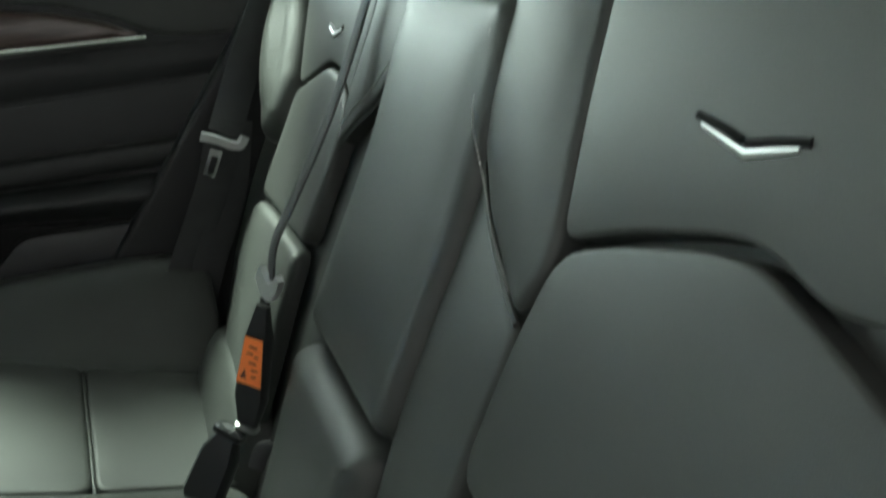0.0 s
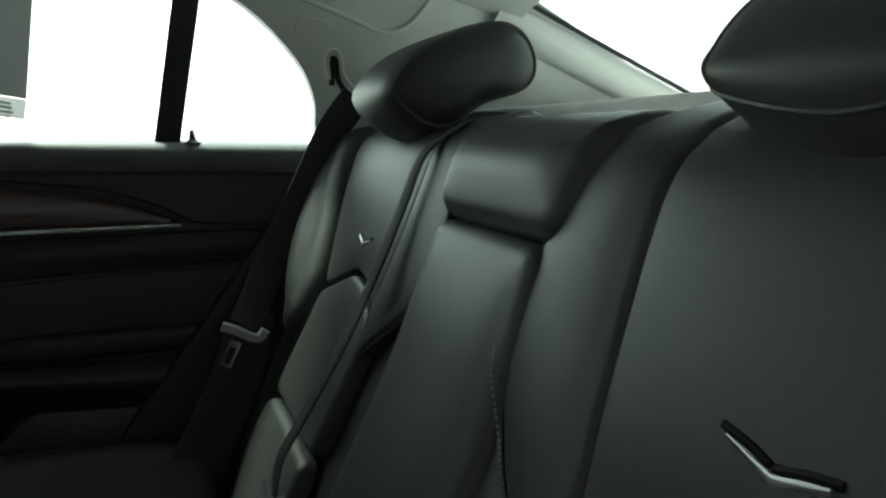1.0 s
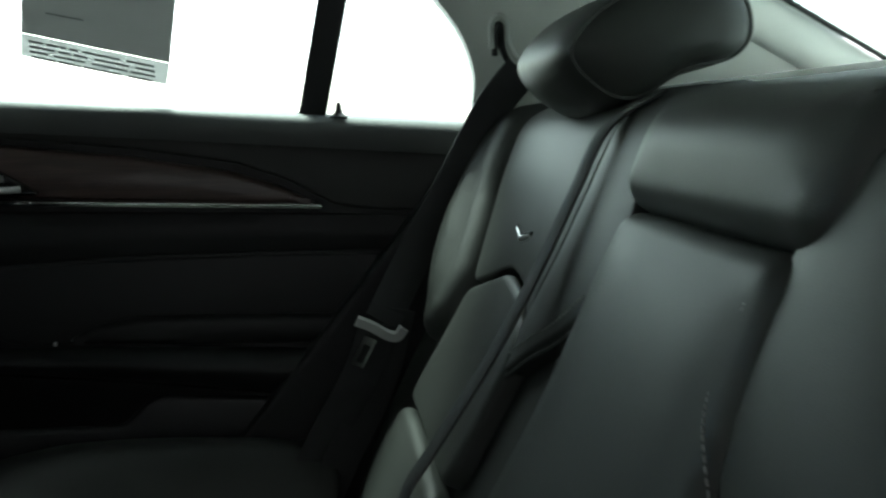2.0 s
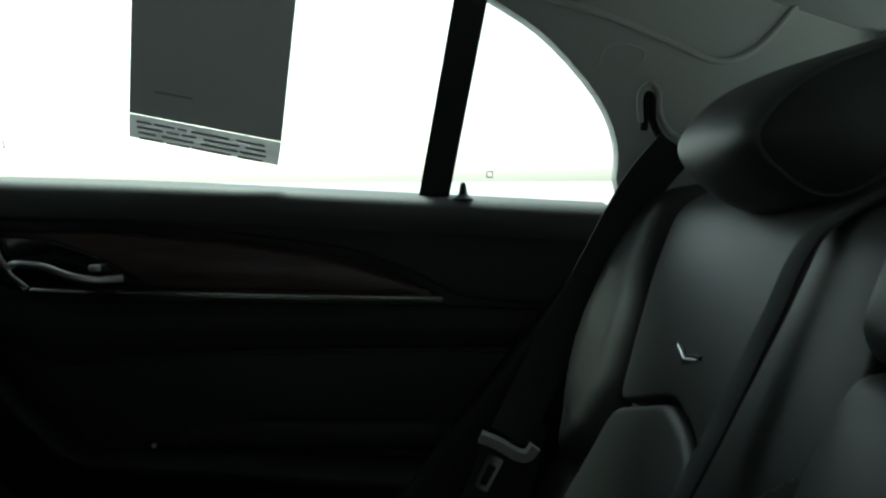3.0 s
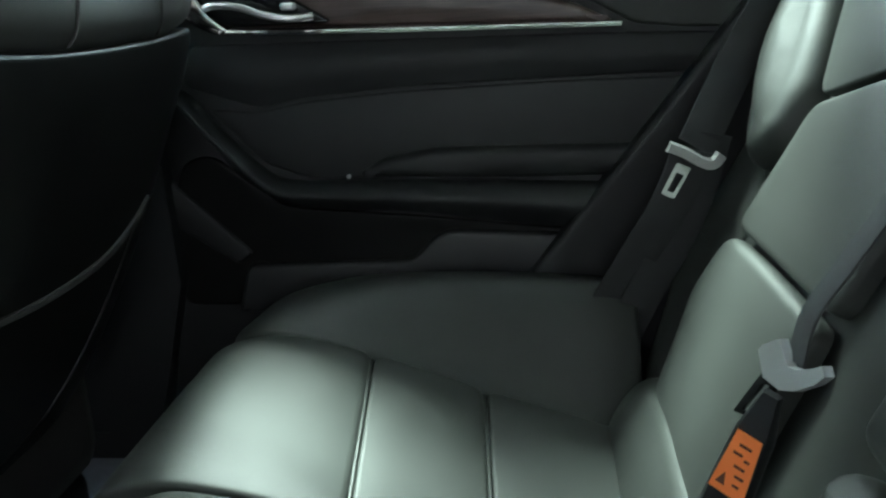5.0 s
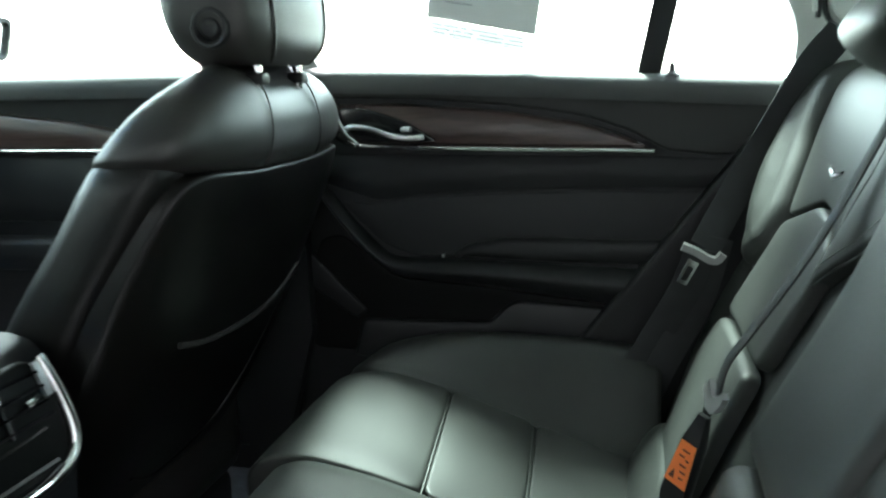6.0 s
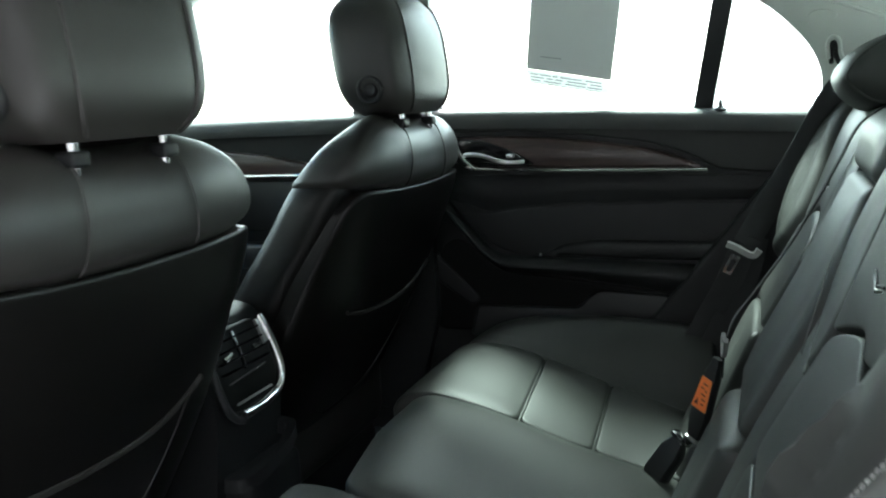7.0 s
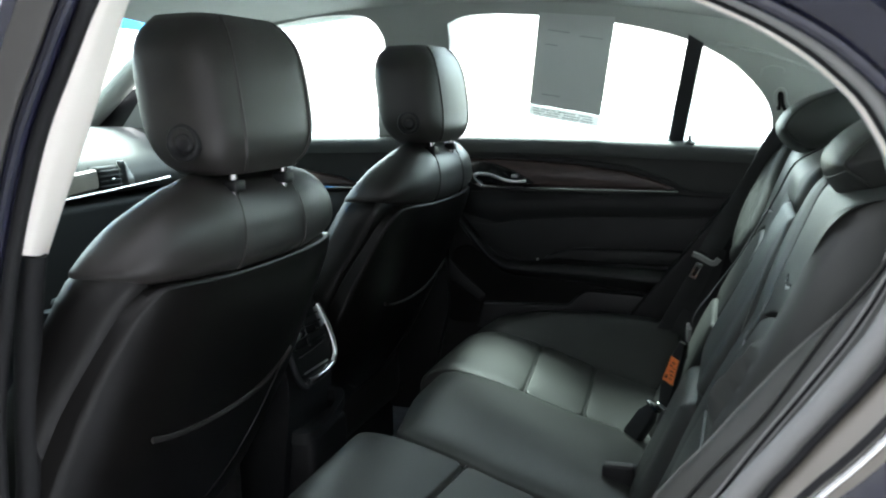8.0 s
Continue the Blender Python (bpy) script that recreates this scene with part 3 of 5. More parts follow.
tagged(part("body_panel", loft([[np.array(q) + np.array(o) for o in ((0.006, 0.012, -0.004), (0.016, -0.004, -0.012), (0.05, -0.012, -0.035), (0.16, -0.02, -0.09), (0.16, 0.05, -0.09), (0.01, 0.05, -0.01))] for q in mould]), PAINT), "dark painted body side beyond the sill moulding", "car body", kind="structure")
tagged(part("sill_gasket", taper_tube([(x - 0.0065, y - 0.001, z + 0.005) for x, y, z in mould], lambda p: 0.0035, 10), RUBBER_BLACK), "black gasket beside the chrome moulding", "seal", kind="structure")
# the other flank, the boot wall and an unseen wall added to block light
tagged(part("wall_south", sheet([(-2.2, 0.22), (-2.2, 1.0), (0.9, 0.98), (0.9, 0.22)], [], lambda x, z, h: Vector((x, 0.790 + h, z)), 0.02), PLASTIC, smooth=False), "black inner flank behind the door trims", "body side", kind="structure")
tagged(part("wall_north", box(0.50, 0.53, -0.70, 0.755, 0.22, 1.034, 0.0), PLASTIC, smooth=False), "dark panel closing the boot", "panel", kind="structure")
tagged(part("building", box(-9.0, 9.0, -2.18, -1.78, 0.0, 4.0, 0.02), LIGHT_BLOCK, smooth=False), "unseen dark wall added to block light beside the car", "building", kind="structure")

# roof lining, closed front and rear
def roof_z(x, y):
    a = lerp_table([(-1.75, 1.30), (-1.48, 1.378), (-1.3, 1.400), (-0.9, 1.425), (-0.4, 1.405), (0.0, 1.34), (0.32, 1.26)], x)
    return a - 0.045 * (abs(y) / 0.62) ** 3


rings = []
for i in range(31):
    x = -1.48 + 1.80 * i / 30
    rings.append([(x, -0.66 + 1.32 * j / 24, roof_z(x, -0.66 + 1.32 * j / 24)) for j in range(25)] + [(x, 0.66 - 1.32 * j / 24, roof_z(x, 0) + 0.03) for j in range(25)])
tagged(part("ceiling", loft(rings), HEADLINER), "grey cloth roof lining of the car", "headliner", kind="structure")

def pillar_at(x, z, h):
    return Vector((x, 0.73 - (z - 1.05) * 0.40 - h, z))


seam_line = [pillar_at(x, z, 0.002) for x, z in spline([(-0.115, 1.262), (-0.075, 1.252), (-0.02, 1.238), (0.06, 1.208), (0.11, 1.190), (0.15, 1.203), (0.19, 1.25)], 8)]
tagged(part("trim", tube(seam_line, 0.004, 8, (0, 1, 0)), HEADLINER), "edge of the roof lining over the rear pillar", "headliner edge", kind="structure")
hook_line = [pillar_at(x, z, 0.001) for x, z in spline([(-0.022, 1.186), (-0.016, 1.204), (0.004, 1.208), (0.026, 1.202), (0.026, 1.192)], 6)]
tagged(part("trim", tube(hook_line, 0.0015, 6, (0, 1, 0)), HEADLINER), "small moulded cover on the rear pillar", "trim", kind="structure")

# floor with the tunnel
def floor_z(y):
    return 0.27 + 0.13 * math.exp(-(y / 0.14) ** 4)


rings = [[(x, -0.72 + 1.52 * j / 36, floor_z(-0.72 + 1.52 * j / 36)) for j in range(37)] + [(x, 0.80 - 1.52 * j / 36, 0.2) for j in range(37)] for x in (-2.1, -1.4, -1.0, -0.6, 0.6)]
tagged(part("floor", loft(rings), CARPET), "black carpeted floor with a raised centre tunnel", "floor", kind="structure")

# parcel shelf, rear glass, windscreen
tagged(part("parcel_shelf", box(0.15, 0.75, -0.66, 0.66, 1.040, 1.067, 0.01), SHELF), "shelf behind the rear seat, whitened to paint rear window light", "shelf", kind="structure")
tagged(part("shelf_vent", box(0.335, 0.385, 0.46, 0.54, 1.0665, 1.070, 0.0015), PLASTIC), "dark slot in the shelf", "vent")


def pane(name, corners, mat, label):
    bm = bmesh.new()
    a = [bm.verts.new(c) for c in corners]
    nn = (Vector(corners[1]) - Vector(corners[0])).cross(Vector(corners[2]) - Vector(corners[0])).normalized() * 0.004
    b = [bm.verts.new(Vector(c) + nn) for c in corners]
    k = len(a)
    bm.faces.new(a)
    bm.faces.new(b[::-1])
    for i in range(k):
        bm.faces.new((a[i], a[(i + 1) % k], b[(i + 1) % k], b[i]))
    ob = part(name, bm, mat, smooth=False)
    return tagged(ob, label, "window", kind="structure")


pane("window_1", [(0.30, -0.655, 1.250), (0.30, 0.655, 1.250), (0.70, 0.715, 1.072), (0.70, -0.715, 1.072)], GLASS, "clear sloping rear window glass")
pane("window_2", [(-1.48, -0.60, 1.378), (-1.48, 0.60, 1.378), (-2.20, 0.72, 1.0), (-2.20, -0.72, 1.0)], GLASS, "clear sloping windscreen glass")
pane("window_3", [(-1.47, -0.59, 1.376), (-1.47, 0.59, 1.376), (-1.520, 0.60, 1.350), (-1.520, -0.60, 1.350)], GLASS_BLUE, "blue tinted band along the windscreen top")
for s in (1, -1):
    path = [(-1.40, s * 0.575, 1.37), (-1.56, s * 0.62, 1.335), (-1.70, s * 0.655, 1.27), (-1.88, s * 0.705, 1.165), (-2.02, s * 0.74, 1.08), (-2.16, s * 0.775, 0.99)]
    tagged(part("a_pillar_trim", sweep(spline(path, 6), circle(0.032, 12), (0, 0, 1)), PILLAR), "grey windscreen pillar trim", "pillar trim", kind="structure")
    tagged(part("mirror_sail", sheet([(-2.0, 1.04), (-1.58, 1.04), (-1.60, 1.12), (-1.68, 1.215), (-1.78, 1.215), (-1.90, 1.145)], [], lambda x, z, h: Vector((x, s * (0.735 + h), z)), 0.01), PLASTIC, smooth=False), "black corner panel at the window's front", "trim", kind="structure")
for s in (1, -1):
    path = [(0.28, s * 0.675, 1.222), (0.48, s * 0.702, 1.132), (0.70, s * 0.735, 1.035)]
    tagged(part("trim", tube([(0.29, s * 0.645, 1.249), (0.48, s * 0.672, 1.163), (0.69, s * 0.704, 1.070)], 0.004, 8), RUBBER_BLACK), "black edge of the rear window glass", "seal", kind="structure")
    tagged(part("trim", sweep(path, circle(0.032, 12), (0, 0, 1)), PILLAR), "grey rear pillar trim beside the rear glass", "pillar trim", kind="structure")
gl = [right(u, v, 0.018) for u, v in REAR_WINDOW]
pane("window_4", gl, GLASS, "clear glass of the rear door")
pane("window_5", [right(u, v, 0.018) for u, v in FRONT_WINDOW], GLASS, "clear glass of the front door")

# ---- right rear door ----
def door_place(x, z, h):
    return Vector((x, 0.715 - h, z))


door = thing("door_1", "closed rear car door with black padded trim and brown wood inlay", "car door", kind="structure")
shell = [(-0.86, 0.30), (-0.80, 0.62), (-0.80, 1.035), (0.0, 1.005), (0.0, 0.30)]
part("door_panel", pad_mesh(rounded(shell, 0.02), lambda x, z, h: door_place(x, z, h - 0.006), 0.01, 0.0, 0.03), PLASTIC, door)
ledge_path = [(-0.80, 0.718, 1.052), (-0.555, 0.718, 1.045), (-0.23, 0.718, 1.029), (-0.005, 0.718, 1.017)]
ledge_sec = [(-0.034, -0.014), (-0.032, 0.000), (-0.024, 0.009), (-0.008, 0.012), (0.034, 0.015), (0.034, -0.03), (-0.025, -0.03)]
part("window_ledge", sweep(spline(ledge_path, 6), [(-a, b) for a, b in ledge_sec], (0, 0, 1)), LEDGE, door, "dark grey padded window ledge")
part("upper_panel", pad_mesh(rounded([(-0.78, 1.012), (-0.62, 1.010), (-0.45, 0.996), (-0.31, 0.976), (-0.24, 0.952), (-0.18, 0.919), (-0.118, 0.912), (-0.03, 0.909), (0.0, 0.92), (0.01, 1.005), (-0.35, 1.026), (-0.78, 1.032)], 0.012), lambda x, z, h: door_place(x, z, h - 0.002), 0.006, 0.003, 0.01), DASH, door)
wood = [(-0.745, 1.002), (-0.60, 1.000), (-0.452, 0.987), (-0.318, 0.967), (-0.252, 0.947), (-0.203, 0.923), (-0.469, 0.929), (-0.675, 0.936), (-0.715, 0.944), (-0.736, 0.966)]
wood_panel = part("wood_inlay", pad_mesh(rounded(wood, 0.012), lambda x, z, h: door_place(x, z, h + 0.018), 0.008, 0.006, 0.02), WOOD, door, "glossy dark brown wood inlay")
chrome = [door_place(x, z, 0.024) for x, z in spline([(-0.198, 0.921), (-0.469, 0.926), (-0.665, 0.931), (-0.712, 0.940), (-0.737, 0.963), (-0.750, 1.003)], 8)]
part("chrome_strip", sweep(chrome, circle(0.0038, 8, 1.0), (0, -1, 0)), CHROME, door, "bright chrome strip under the wood")
part("chrome_end", pad_mesh(rounded([(-0.750, 1.004), (-0.722, 1.003), (-0.714, 0.975), (-0.701, 0.952), (-0.680, 0.936), (-0.690, 0.927), (-0.723, 0.944), (-0.742, 0.973)], 0.004), lambda x, z, h: door_place(x, z, h + 0.033), 0.006, 0.003, 0.03), CHROME, door, "broad bright chrome end of the inlay")
part("handle_recess", pad_mesh(rounded([(-0.720, 0.997), (-0.665, 0.994), (-0.600, 0.972), (-0.545, 0.938), (-0.68, 0.938), (-0.706, 0.958)], 0.015), lambda x, z, h: door_place(x, z, h + 0.031), 0.003, -0.003, 0.01), GLOSS_BLACK, door)
lever = [door_place(x, z, hh) for x, z, hh in spline([(-0.704, 0.962, 0.033), (-0.690, 0.965, 0.041), (-0.658, 0.962, 0.048), (-0.625, 0.951, 0.049), (-0.595, 0.946, 0.045), (-0.570, 0.947, 0.034)], 8)]
part("handle", sweep(lever, circle(0.0038, 8, 1.2), (0, -1, 0)), SATIN, door, "curved satin metal door pull")
part("lock_knob", box(-0.606, -0.590, 0.668, 0.686, 0.955, 0.964, 0.003), SATIN, door)
# padded middle, crease and armrest
part("middle_pad", pad_mesh(rounded([(-0.745, 0.918), (-0.45, 0.914), (-0.20, 0.911), (-0.06, 0.906), (-0.05, 0.8565), (-0.16, 0.8570), (-0.27, 0.8560), (-0.47, 0.852), (-0.60, 0.843), (-0.66, 0.832), (-0.765, 0.865)], 0.015), lambda x, z, h: door_place(x, z, h - 0.0035), 0.006, 0.009, 0.01, soft=0.06), PLASTIC, door)
part("lower_pad", pad_mesh(rounded([(-0.665, 0.829), (-0.60, 0.8405), (-0.47, 0.8495), (-0.27, 0.8545), (-0.05, 0.8545), (-0.12, 0.735), (-0.60, 0.735), (-0.665, 0.760), (-0.735, 0.835)], 0.015), lambda x, z, h: door_place(x, z, h - 0.0040), 0.005, 0.004, 0.01), PLASTIC, door)
part("armrest", pad_mesh(rounded([(-0.540, 0.740), (-0.50, 0.764), (-0.433, 0.775), (-0.16, 0.773), (-0.17, 0.732), (-0.37, 0.732)], 0.018), lambda x, z, h: door_place(x, z, h + 0.010), 0.012, 0.002, 0.02, soft=0.018), PLASTIC, door, "padded black armrest")
top = spline([(-0.765, 0.862), (-0.748, 0.849), (-0.705, 0.797), (-0.650, 0.745), (-0.604, 0.735), (-0.480, 0.733), (-0.205, 0.723)], 10)
bot = spline([(-0.760, 0.835), (-0.742, 0.808), (-0.694, 0.750), (-0.640, 0.708), (-0.580, 0.698), (-0.460, 0.690), (-0.240, 0.663)], 10)
rings = []
for a, c in zip(top, bot):
    row = []
    for j in range(13):
        f = j / 12
        h = 0.003 + 0.024 * math.sin(math.pi * min(1.0, f * 1.9 + 0.06) / 2) ** 0.7 * (1 - 0.75 * max(0.0, (f - 0.45) / 0.55) ** 1.6)
        row.append(door_place(*(a + (c - a) * f), h))
    rings.append(row + [door_place(c[0], c[1], -0.004), door_place(a[0], a[1], -0.004)])
part("armrest_rim", loft(rings), PLASTIC, door, "sweeping black ledge below the armrest")
# flat near-black plate paints the shade inside the pocket
part("pocket_shade", pad_mesh(rounded([(-0.775, 0.765), (-0.735, 0.775), (-0.640, 0.700), (-0.46, 0.684), (-0.25, 0.660), (-0.28, 0.600), (-0.70, 0.560), (-0.80, 0.56), (-0.80, 0.70)], 0.02), lambda x, z, h: door_place(x, z, h - 0.001), 0.004, -0.002, 0.01), SHADE_RIM_BLACK, door, "near-black plate painting the shade behind the map pocket")
part("map_pocket", pad_mesh(rounded([(-0.700, 0.6215), (-0.47, 0.6235), (-0.440, 0.655), (-0.418, 0.665), (-0.250, 0.656), (-0.27, 0.55), (-0.72, 0.55)], 0.012), lambda x, z, h: door_place(x, z, h + 0.008), 0.008, 0.003, 0.03), PLASTIC_GREY, door, "dark map pocket with a stepped upper edge")
part("kick_strip", pad_mesh(rounded([(-0.856, 0.716), (-0.795, 0.742), (-0.690, 0.636), (-0.712, 0.618)], 0.010), lambda x, z, h: door_place(x, z, h + 0.002), 0.006, 0.001, 0.02), PLASTIC, door, "dark grey slanted strip at the door's foot")
part("screw_cap", box(-0.546, -0.541, 0.688, 0.694, 0.742, 0.747, 0.001), SATIN, door)
bar = sheet([(-0.231, 1.020), (-0.195, 1.020), (-0.145, 1.264), (-0.177, 1.284)], [], lambda x, z, h: right(x, z, h - 0.012), 0.028)
part("window_bar", bar, PLASTIC_GREY, door, "black upright bar between the panes", smooth=False)
pin = [(0.0120, 0.0), (0.0120, 0.002), (0.0085, 0.004), (0.0055, 0.007), (0.0045, 0.010), (0.0038, 0.016), (0.0028, 0.0195), (0.0008, 0.021)]
pbm = loft([[(-0.174 + r * math.cos(2 * math.pi * i / 12), 0.703 + r * math.sin(2 * math.pi * i / 12), 1.036 + z) for i in range(12)] for r, z in pin])
part("lock_pin", pbm, PLASTIC_GREY, door, "dark plastic lock pin with a round collar")

# ---- right front door ----
door2 = thing("door_2", "closed front car door with black trim and brown wood inlay", "car door", kind="structure")
fd = lambda x, z, h: Vector((x, 0.715 - h, z))
part("door_panel", pad_mesh(rounded([(-1.95, 0.35), (-1.95, 1.045), (-0.92, 1.045), (-0.88, 0.9), (-0.92, 0.35)], 0.02), lambda x, z, h: fd(x, z, h - 0.006), 0.01, 0.0, 0.03), PLASTIC, door2)
part("window_ledge", sweep([(-1.95, 0.718, 1.050), (-1.4, 0.718, 1.050), (-0.90, 0.718, 1.050)], [(-a, b) for a, b in ledge_sec], (0, 0, 1)), LEDGE, door2)
part("wood_inlay", pad_mesh(rounded([(-1.75, 1.0), (-1.4, 0.995), (-1.22, 0.975), (-1.10, 0.952), (-1.02, 0.928), (-1.3, 0.930), (-1.75, 0.93)], 0.012), lambda x, z, h: fd(x, z, h + 0.018), 0.008, 0.006, 0.02), WOOD, door2)
part("chrome_strip", sweep([fd(x, z, 0.024) for x, z in ((-1.80, 0.927), (-1.4, 0.927), (-1.0, 0.926))], circle(0.0038, 8), (0, -1, 0)), CHROME, door2)
part("armrest", pad_mesh(rounded([(-1.70, 0.70), (-1.60, 0.76), (-0.95, 0.765), (-0.95, 0.70)], 0.02), lambda x, z, h: fd(x, z, h + 0.05), 0.015, 0.005, 0.05), PLASTIC, door2)
part("middle_pad", pad_mesh(rounded([(-1.80, 0.915), (-0.95, 0.915), (-0.95, 0.79), (-1.55, 0.785), (-1.75, 0.83)], 0.015), fd, 0.008, 0.008, 0.01), PLASTIC, door2)

# ---- belt-height trim of the right B pillar ----
tagged(part("b_pillar_trim", sheet([(-0.93, 0.35), (-0.93, 1.05), (-0.80, 1.05), (-0.79, 0.6), (-0.86, 0.35)], [], lambda x, z, h: Vector((x, 0.69 + h, z)), 0.03), PLASTIC, smooth=False), "black lower pillar trim between the doors", "pillar trim", kind="structure")

# ---- trim between the door and the rear seat ----
tagged(part("quarter_trim", pad_mesh(rounded([(-0.012, 1.000), (-0.048, 0.948), (-0.129, 0.843), (-0.198, 0.754), (-0.272, 0.661), (-0.320, 0.598), (-0.325, 0.46), (0.06, 0.46), (0.06, 1.0)], 0.01), lambda x, z, h: Vector((x, 0.684 - h, z)), 0.010, 0.0, 0.06), PLASTIC), "black plastic trim between the rear door and the seat", "side trim", kind="structure")

# ---- rear seat ----
BACK = [(0.42, -0.225), (0.55, -0.165), (0.707, -0.098), (0.84, -0.030), (0.92, 0.004), (1.0, 0.037), (1.025, 0.050), (1.042, 0.068), (1.054, 0.098), (1.062, 0.135)]
def back_place(y, z, h):
    x = lerp_table(BACK, z)
    return Vector((x - 0.91 * h, y, z + 0.41 * h))


seat = thing("rear_seat", "black leather rear bench seat with padded panels and seams", "car seat")
rings = []
for i in range(25):
    z = 0.42 + (1.044 - 0.42) * i / 24
    ring = []
    for j in range(29):
        y = -0.645 + 1.345 * j / 28
        ring.append(back_place(y, z, -0.018 - 0.05 * max(0, abs(y) - 0.62) / 0.08))
    x1 = 0.15 + 0.02 * i / 24
    rings.append(ring + [(x1, 0.70 - 1.345 * j / 28, z) for j in range(29)])
part("backrest_base", loft(rings), LEATHER, seat)


def back_pad(name, outline, s, h=0.0, label="", mat=None, **kw):
    o = [(s * y, z) for y, z in outline]
    return part(name, pad_mesh(rounded(o, kw.pop("corner", 0.02)), lambda u, v, k: back_place(u, v, k + h), **kw), mat or LEATHER, seat, label)


def seam(name, pts, s, h, r=0.0012, mat=None):
    p = [back_place(s * y, z, h) for y, z in spline(pts, 8)]
    return part(name, tube(p, r, 6, (0, 1, 0.01)), mat or STITCH, seat)


for s in (1, -1):
    if s > 0:
        top_edge = [(0.234, 0.855), (0.288, 0.879), (0.36, 0.886), (0.499, 0.845)]
        inner_edge = [(0.226, 1.01), (0.2325, 0.94), (0.2465, 0.885)]
        low_edge = 0.232
    else:
        top_edge = [(0.221, 0.80), (0.231, 0.8485), (0.284, 0.867), (0.338, 0.880), (0.358, 0.883), (0.374, 0.882), (0.404, 0.872), (0.499, 0.840)]
        inner_edge = [(0.207, 1.01), (0.212, 0.965), (0.218, 0.92), (0.2255, 0.885)]
        low_edge = 0.221
    rise = [(y + 0.002, z + 0.006) for y, z in top_edge if z > 0.84]
    back_pad("upper_insert", [(low_edge, 0.724)] + top_edge + [(0.508, 0.716), (0.40, 0.720)], s, 0.005 if s > 0 else 0.0005, r=0.009 if s > 0 else 0.0035, crown=0.004)
    back_pad("lower_insert", [(low_edge + 0.008, 0.52), (low_edge, 0.7165), (0.40, 0.7135), (0.508, 0.7085), (0.535, 0.64), (0.50, 0.54), (0.46, 0.50)], s, 0.009 if s > 0 else 0.0, r=0.011 if s > 0 else 0.003, crown=0.006)
    back_pad("upper_panel", rise + [(0.535, 0.90), (0.572, 0.96), (0.592, 1.03), (0.56, 1.062), (inner_edge[0][0] + 0.006, 1.062)] + inner_edge, s, 0.002, r=0.003, crown=0.003)
    if s > 0:
        back_pad("lower_roll", [(0.225, 0.40), (0.235, 0.545), (0.40, 0.556), (0.53, 0.542), (0.565, 0.50), (0.565, 0.40)], s, 0.020, r=0.030, crown=0.008, depth=0.05, corner=0.03)
    o = 0.0 if s > 0 else 0.045
    back_pad("outer_bolster", [(0.517, 0.800), (0.520, 0.850), (0.547, 0.90), (0.582, 0.955), (0.602, 1.03), (0.622, 1.060), (0.668 - 0.7 * o, 1.045), (0.700 - o, 0.98), (0.700 - 1.2 * o, 0.92), (0.680 - 1.3 * o, 0.85), (0.62 - 0.4 * o, 0.79), (0.56, 0.765)], s, 0.024 if s > 0 else 0.034, r=0.032, crown=0.018, depth=0.09)
    back_pad("side_panel", [(0.518, 0.715), (0.525, 0.78), (0.56, 0.76), (0.62 - 0.4 * o, 0.785), (0.685 - 1.6 * o, 0.84), (0.69 - 1.9 * o, 0.60), (0.62 - 0.4 * o, 0.50), (0.52, 0.50), (0.545, 0.64)], s, -0.012 if s > 0 else 0.022, r=0.012 if s > 0 else 0.030, crown=0.004, depth=0.03 if s > 0 else 0.07)
    if s > 0:
        fold = [(0.234, 1.056), (0.17, 1.062), (0.133, 1.047), (0.114, 0.987), (0.101, 0.942), (0.112, 0.905), (0.157, 0.873), (0.202, 0.849), (0.232, 0.828), (0.247, 0.812), (0.250, 0.860), (0.242, 0.888), (0.231, 0.931), (0.224, 0.977), (0.224, 1.014)]
        side = [(0.128, 0.50), (0.236, 0.50), (0.230, 0.822), (0.198, 0.843), (0.155, 0.866), (0.128, 0.885)]
        edge = [(0.106, 0.925), (0.116, 0.900), (0.156, 0.868), (0.200, 0.845), (0.238, 0.818)]
        arc = spline([(0.122, 0.908), (0.160, 0.880), (0.203, 0.857), (0.232, 0.838)], 9)
    else:
        fold = [(0.203, 1.056), (0.15, 1.062), (0.128, 1.050), (0.108, 1.020), (0.095, 0.990), (0.086, 0.955), (0.083, 0.925), (0.091, 0.900), (0.112, 0.874), (0.142, 0.846), (0.185, 0.8225), (0.2145, 0.8085), (0.2265, 0.835), (0.2270, 0.853), (0.2215, 0.886), (0.2165, 0.915), (0.2115, 0.945), (0.2075, 0.975), (0.2035, 1.02)]
        side = [(0.118, 0.50), (0.217, 0.50), (0.213, 0.8035), (0.184, 0.817), (0.140, 0.841), (0.112, 0.866), (0.104, 0.850)]
        edge = [(0.084, 0.915), (0.090, 0.898), (0.111, 0.871), (0.141, 0.843), (0.184, 0.8195), (0.216, 0.806)]
        arc = spline([(0.091, 0.945), (0.092, 0.915), (0.104, 0.890), (0.144, 0.863), (0.174, 0.843), (0.198, 0.831), (0.219, 0.822)], 9)
    back_pad("inner_bolster", fold, s, 0.003, r=0.004 if s > 0 else 0.008, crown=0.004 if s > 0 else 0.006, depth=0.03, corner=0.010)
    back_pad("inner_panel", side, s, -0.040 if s > 0 else -0.003, r=0.007, crown=0.003, depth=0.03, corner=0.008)
    seam("piping", edge, s, -0.001, 0.0022, LEATHER)
    for n in range(0, len(arc) - 1):
        (ya, za), (yc, zc) = arc[n], arc[n] + (arc[n + 1] - arc[n]) * 0.6
